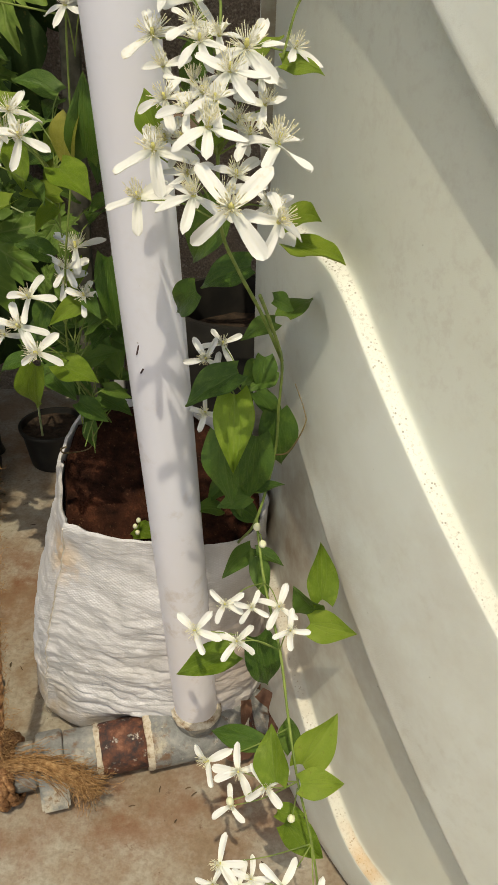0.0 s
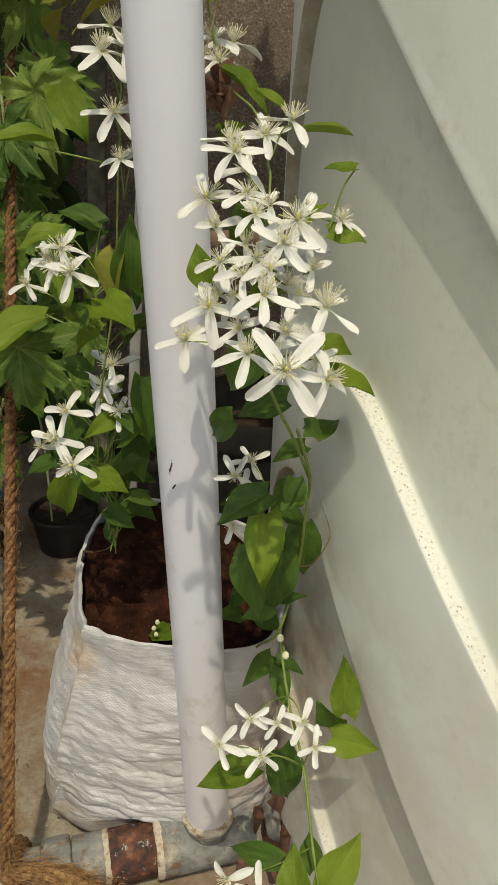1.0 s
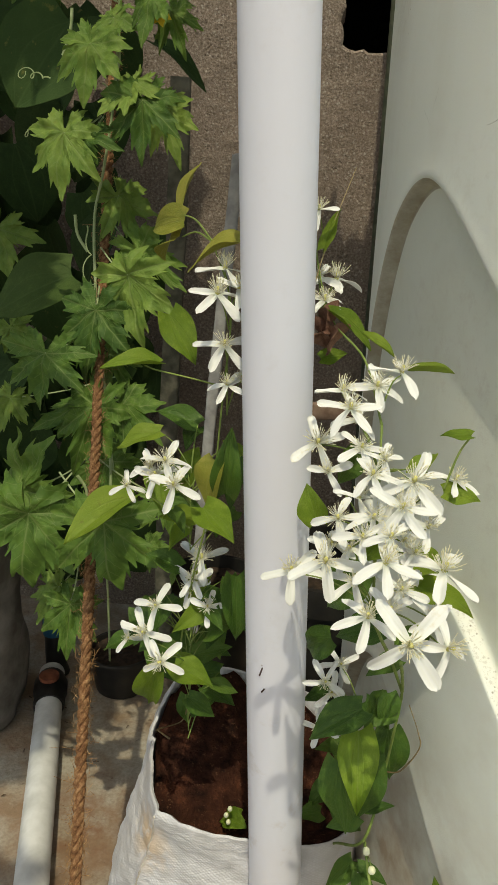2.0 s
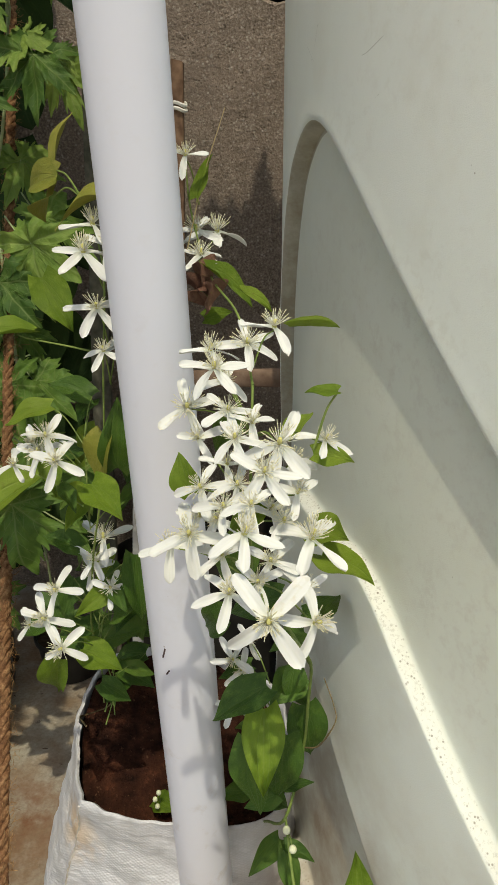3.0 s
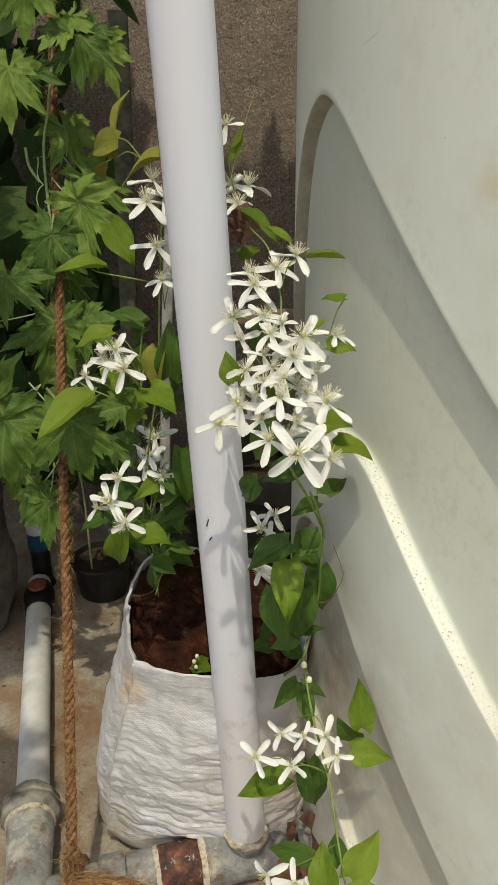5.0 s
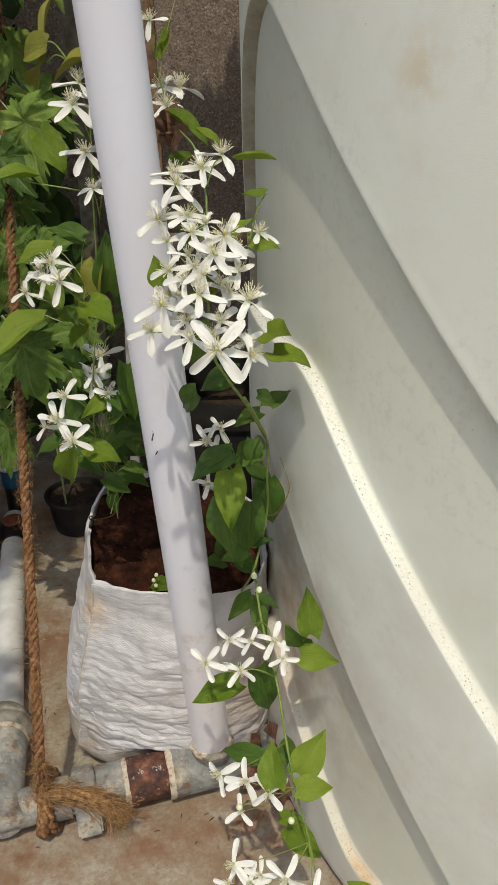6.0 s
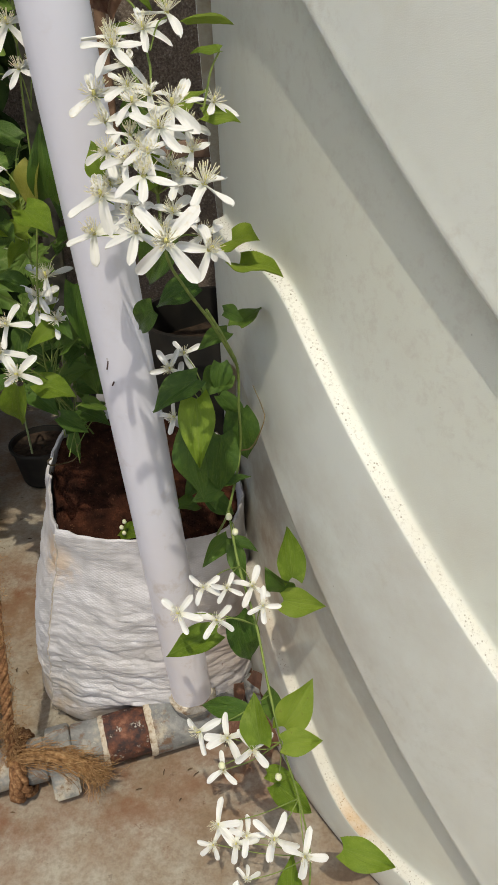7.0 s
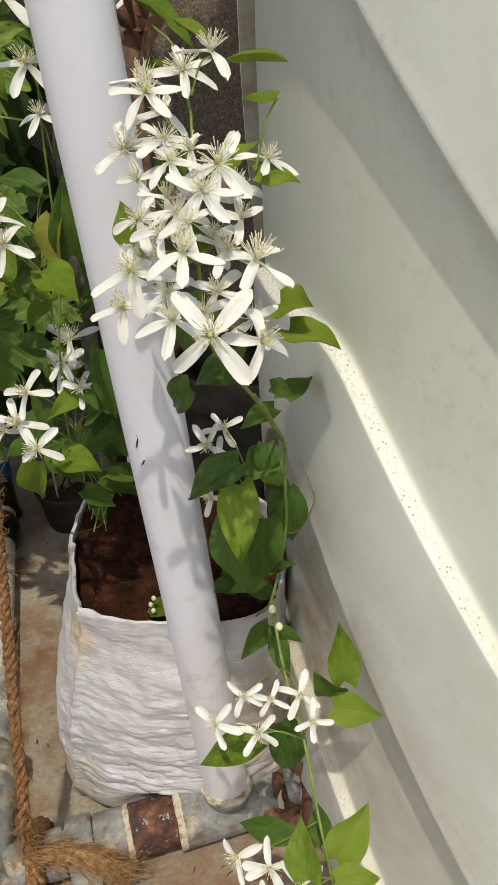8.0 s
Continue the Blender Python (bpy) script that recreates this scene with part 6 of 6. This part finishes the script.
    shade_roof(0.03, 0.45, 0.42, 1.02, 72)
    shade_roof(-0.30, -0.08, 0.80, 1.02, 24)
    shade_roof(-1.00, -0.40, 0.86, 1.28, 90)
    shade_roof(-0.45, -0.34, 1.02, 1.26, 20)
    shade_roof(-0.34, -0.15, 0.98, 1.13, 26)
    shade_roof(-0.15, 0.12, 1.00, 1.18, 40)
    shade_roof(-1.00, -0.50, 0.45, 0.86, 70)
    shade_roof(-1.00, -0.42, 0.13, 0.42, 70)
    shade_roof(-1.00, -0.56, -0.30, 0.13, 80)
    shade_roof(-0.87, -0.45, -0.54, -0.32, 14)
    shade_roof(-0.46, -0.38, -0.25, -0.20, 5)
    # tendrils
    for a, b, n in (((-0.40, 1.10, 1.02), (-0.395, 1.08, 0.94), 2), ((-0.40, 1.12, 1.13), (-0.50, 1.12, 1.15), 3), ((-0.37, 1.1, 0.90), (-0.39, 1.08, 0.86), 2), ((-0.46, 1.14, 1.22), (-0.51, 1.15, 1.23), 3)):
        a, b = Vector(a), Vector(b)
        pts = []
        for k in range(40):
            f = k / 39
            r = 0.010 * f
            pts.append(a.lerp(b, f) + Vector((math.cos(n * 6.28 * f), 0.4 * math.sin(n * 6.28 * f), math.sin(n * 6.28 * f))) * r)
        bm = bmesh.new()
        tube(bm, pts, lambda t: 0.0012 - 0.0006 * t, 5)
        part("tendril", bm, STEM_PALE, p)
    # one yellow flower near the top
    yellow = plain("yellow_petal", (0.72, 0.52, 0.03), (0.85, 0.68, 0.08))
    f = stalk(p, (-0.33, 1.12, 1.35), (-0.292, 1.10, 1.297), 0.001, 0.0009, STEM_PALE, "flower")
    pet = blade(77, narrow, yellow, "petal", cup=0.2)
    for k in range(5):
        d = Vector((math.cos(1.26 * k), -0.2, math.sin(1.26 * k) - 0.4)).normalized() * 0.02
        base = Vector((-0.292, 1.10, 1.297))
        y = d.normalized()
        z = (Vector((0, -1, 0.3)) - y * Vector((0, -1, 0.3)).dot(y)).normalized()
        m = Matrix.Translation(base) @ Matrix((y.cross(z), y, z)).transposed().to_4x4() @ Matrix.Diagonal((0.017, 0.017, 0.017, 1))
        part("petal", pet, None, f, m=m)
    return p


gourd_vine()


# ---- stakes, pots and a second sack in the shade ----
def stake(foot, top, wide, thick, label, knot=False, wood=None):
    """A split wooden stake, slightly crooked, with worn corners."""
    t = thing("garden_stake", foot, label, "stake")
    a, b = Vector(foot), Vector(top)
    rnd = random.Random(int(wide * 1e4))
    bm = bmesh.new()
    rings = []
    for k in range(15):
        f = k / 14
        c = a.lerp(b, f) + Vector((0.004 * math.sin(5 * f + wide * 90), 0, 0))
        w, d = wide / 2 * rnd.uniform(0.93, 1.05), thick / 2 * rnd.uniform(0.93, 1.05)
        q = 0.25
        ring = [(-w, -d + d * q), (-w + w * q, -d), (w - w * q, -d), (w, -d + d * q), (w, d - d * q), (w - w * q, d), (-w + w * q, d), (-w, d - d * q)]
        rings.append([c + Vector((x, y, rnd.uniform(-0.003, 0.003) if k == 14 else 0)) for x, y in ring])
    skin(bm, rings)
    part("shaft", bm, wood or WOOD, t)
    if knot:
        pale = plain("white_string", (0.6, 0.6, 0.58), (0.78, 0.78, 0.75))
        for i in range(2):
            bm = bmesh.new()
            o = b + Vector((0, 0, -0.047 - 0.006 * i))
            tube(bm, [o + Vector((math.cos(x / 12 * 6.283) * (wide * 0.62), math.sin(x / 12 * 6.283) * (thick * 0.75), 0.002 * math.sin(x))) for x in range(13)], 0.0022, 6)
            part("string", bm, pale, t, "white tying string")
        bm = bmesh.new()
        rings = []
        for k in range(9):
            f = k / 8
            c = Vector((-0.135 + 0.158 * f, 1.035, 0.777 + 0.004 * f))
            w, d = 0.011 * rnd.uniform(0.92, 1.06), 0.008
            rings.append([c + Vector((0, y, z)) for y, z in ((-d, -w * 0.8), (-d, w * 0.8), (-d * 0.8, w), (d * 0.8, w), (d, w * 0.8), (d, -w * 0.8), (d * 0.8, -w), (-d * 0.8, -w))])
        skin(bm, rings)
        part("crossbar", bm, plain("red_brown_wood", (0.15, 0.095, 0.07), (0.26, 0.18, 0.14), 50, 0.85, 0.002), t, "reddish wooden crossbar")


# Grey-green wood made darker: the shade behind the vine is in its colour.
stake((-0.365, 1.47, 0.0), (-0.335, 1.47, 1.272), 0.036, 0.022, "weathered grey-brown wooden stake behind the gourd vine", wood=plain("shaded_grey_wood", (0.075, 0.075, 0.055), (0.17, 0.16, 0.125), 40, 0.9, 0.002))
stake((-0.285, 1.30, 0.0), (-0.205, 1.30, 1.135), 0.021, 0.016, "thin pale grey rod-like stake behind the pipe", wood=plain("pale_grey_wood", (0.26, 0.26, 0.27), (0.42, 0.42, 0.43), 40, 0.8, 0.001))
stake((-0.125, 1.02, 0.0), (-0.121, 1.02, 1.172), 0.014, 0.012, "thin brown stake tied with white string", True, plain("brown_stake_wood", (0.10, 0.055, 0.035), (0.24, 0.15, 0.10), 60, 0.9, 0.002))


def drain_pipe():
    t = thing("drain_pipe", (0.066, 1.72, 0.0), "dark grey-green drain pipe standing behind the tank", "pipe")
    bm = bmesh.new()
    lathe(bm, (0.066, 1.72, 0.0), (0, 0, 1), [(0, 0.005), (0, 0.016), (1.2, 0.016), (2.2, 0.016), (2.2, 0.005)], 24)
    part("tube", bm, plain("grey_green_plastic", (0.05, 0.06, 0.04), (0.09, 0.10, 0.07)), t)


drain_pipe()

COMPOST = plain("dark_compost", (0.02, 0.014, 0.01), (0.055, 0.035, 0.024), 70, 0.95, 0.006)


def pot(at, r, h, label):
    """A black nursery pot: tapered wall, rolled rim, soil inside."""
    t = thing("plant_pot", (*at, 0.0), label, "plant pot", "black pots behind the sack")
    bm = bmesh.new()
    lathe(bm, (*at, 0.0), (0, 0, 1), [(0.0, 0.01), (0.0, r * 0.78), (0.004, r * 0.80), (h * 0.9, r * 0.97), (h * 0.905, r * 1.03), (h * 0.985, r * 1.04), (h, r * 1.03), (h, r * 0.96), (h * 0.8, r * 0.93), (h * 0.8, 0.01)], 48)
    part("wall", bm, BLACK, t)
    bm = bmesh.new()
    rings = []
    for j in range(9):
        rr = 0.004 + (r * 0.93 - 0.004) * j / 8
        rings.append([(at[0] + rr * math.cos(k * 0.19635), at[1] + rr * math.sin(k * 0.19635), h * 0.86 + 0.008 * noise.noise((rr * 30 * math.cos(k * 0.19635), rr * 30 * math.sin(k * 0.19635), 5))) for k in range(32)])
    skin(bm, rings, cap=False)
    part("soil", bm, COMPOST, t)


pot((-0.451, 1.426), 0.074, 0.095, "black plastic plant pot behind the white sack")
# added pot: its black stands for the dark gap between pipe and tank
pot((-0.015, 1.14), 0.125, 0.50, "tall black plastic pot added in the dark gap between pipe and tank")
pot((-0.26, 1.55), 0.12, 0.22, "black plastic plant pot by the wall")


def rear_sack(cx, cy, r, h, label):
    t = thing("grow_sack", (cx, cy, 0.0), label, "grow bag")
    bm = bmesh.new()
    uv = bm.loops.layers.uv.new("UVMap")
    rings = []
    for j in range(41):
        f = j / 40
        ring = []
        for k in range(72):
            a = 2 * math.pi * k / 72
            z = h * f
            fold = 0.012 * noise.noise((a * 1.5, z * 9, cx)) + 0.006 * noise.noise((a * 3, z * 30, cy))
            rr = r * (0.80 + 0.24 * min(1, f * 4) ** 0.5 - 0.06 * f) + fold
            ring.append((cx + rr * math.cos(a), cy + rr * math.sin(a), z))
        rings.append(ring)
    for f, s in ((1.0, 0.93), (0.9, 0.9), (0.8, 0.88)):
        rings.append([(cx + r * s * math.cos(2 * math.pi * k / 72), cy + r * s * math.sin(2 * math.pi * k / 72), h * f) for k in range(72)])
    skin(bm, rings)
    for f in bm.faces:
        for lp in f.loops:
            v = lp.vert.co
            lp[uv].uv = (math.atan2(v.y - cy, v.x - cx) * r, v.z)
    # Dusty grey-white weave, darkened so that its colour carries the shade.
    part("sack", bm, plain("shaded_dusty_sack", (0.11, 0.095, 0.08), (0.24, 0.22, 0.20), 18, 0.7, 0.004), t)
    bm = bmesh.new()
    rings = []
    for j in range(7):
        rr = 0.005 + (r * 0.91 - 0.005) * j / 6
        rings.append([(cx + rr * math.cos(2 * math.pi * k / 40), cy + rr * math.sin(2 * math.pi * k / 40), h * 0.88 + 0.012 * noise.noise((rr * 30, k * 0.7, 3))) for k in range(40)])
    skin(bm, rings, cap=False)
    part("soil", bm, COMPOST, t)
    bm = bmesh.new()
    tube(bm, [(cx + r * 0.965 * math.cos(2 * math.pi * k / 48), cy + r * 0.965 * math.sin(2 * math.pi * k / 48), h + 0.004 * math.sin(k * 1.3)) for k in range(49)], 0.006, 8, 0.1)
    part("rolled_rim", bm, plain("shaded_dusty_rim", (0.24, 0.22, 0.19), (0.36, 0.34, 0.30), 18, 0.8, 0.003), t)


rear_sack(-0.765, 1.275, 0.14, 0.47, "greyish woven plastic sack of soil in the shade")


# dry leaves caught between the sack, the low pipe and the tank
def dry_leaf(foot, tip, face, label):
    f, t = Vector(foot), Vector(tip)
    y = (t - f).normalized()
    z = (Vector(face) - y * Vector(face).dot(y)).normalized()
    L = (t - f).length
    m = Matrix.Translation(f) @ Matrix((y.cross(z), y, z)).transposed().to_4x4() @ Matrix.Diagonal((L, L, L, 1))
    return tagged(part("dry_leaf", PICK.choice(LEAVES["dry"]), None, m=m), label, "leaf", "dry leaves beside the pipe")


for f, t, n in (((0.02, 0.70, 0.07), (0.055, 0.66, 0.03), (0, -0.6, 0.8)), ((0.045, 0.66, 0.03), (0.03, 0.68, 0.10), (-0.4, -0.8, 0.3)), ((0.0, 0.74, 0.12), (0.04, 0.70, 0.06), (0.2, -0.7, 0.6)), ((0.06, 0.62, 0.02), (0.035, 0.655, 0.06), (0.1, -0.5, 0.8))):
    dry_leaf(f, t, n, "curled brown dry leaf lying beside the pipe")


# fallen bits on the floor
def litter():
    rnd = random.Random(77)
    bits = plain("dry_litter", (0.05, 0.035, 0.025), (0.14, 0.09, 0.05), 40, 0.9)
    bm = bmesh.new()
    for k in range(150):
        x, y = rnd.uniform(-0.75, 0.12), rnd.uniform(0.18, 1.45)
        if (x + 0.13) ** 2 + (y - 0.79) ** 2 < 0.032:
            continue
        a, L, w = rnd.uniform(0, 3.14), rnd.uniform(0.0015, 0.006), rnd.uniform(0.001, 0.002)
        d, n = Vector((math.cos(a), math.sin(a), 0)), Vector((-math.sin(a), math.cos(a), 0))
        c = Vector((x, y, 0.001))
        tube(bm, [c - d * L, c + n * w * 0.4 + Vector((0, 0, 0.0006)), c + d * L], lambda t: w * (0.4 + 0.6 * math.sin(3.14 * t)) * 0.6 + 0.0002, 5)
    tagged(part("litter", bm, bits), "small dark dry plant bits on the floor", "litter", kind="stuff")


litter()
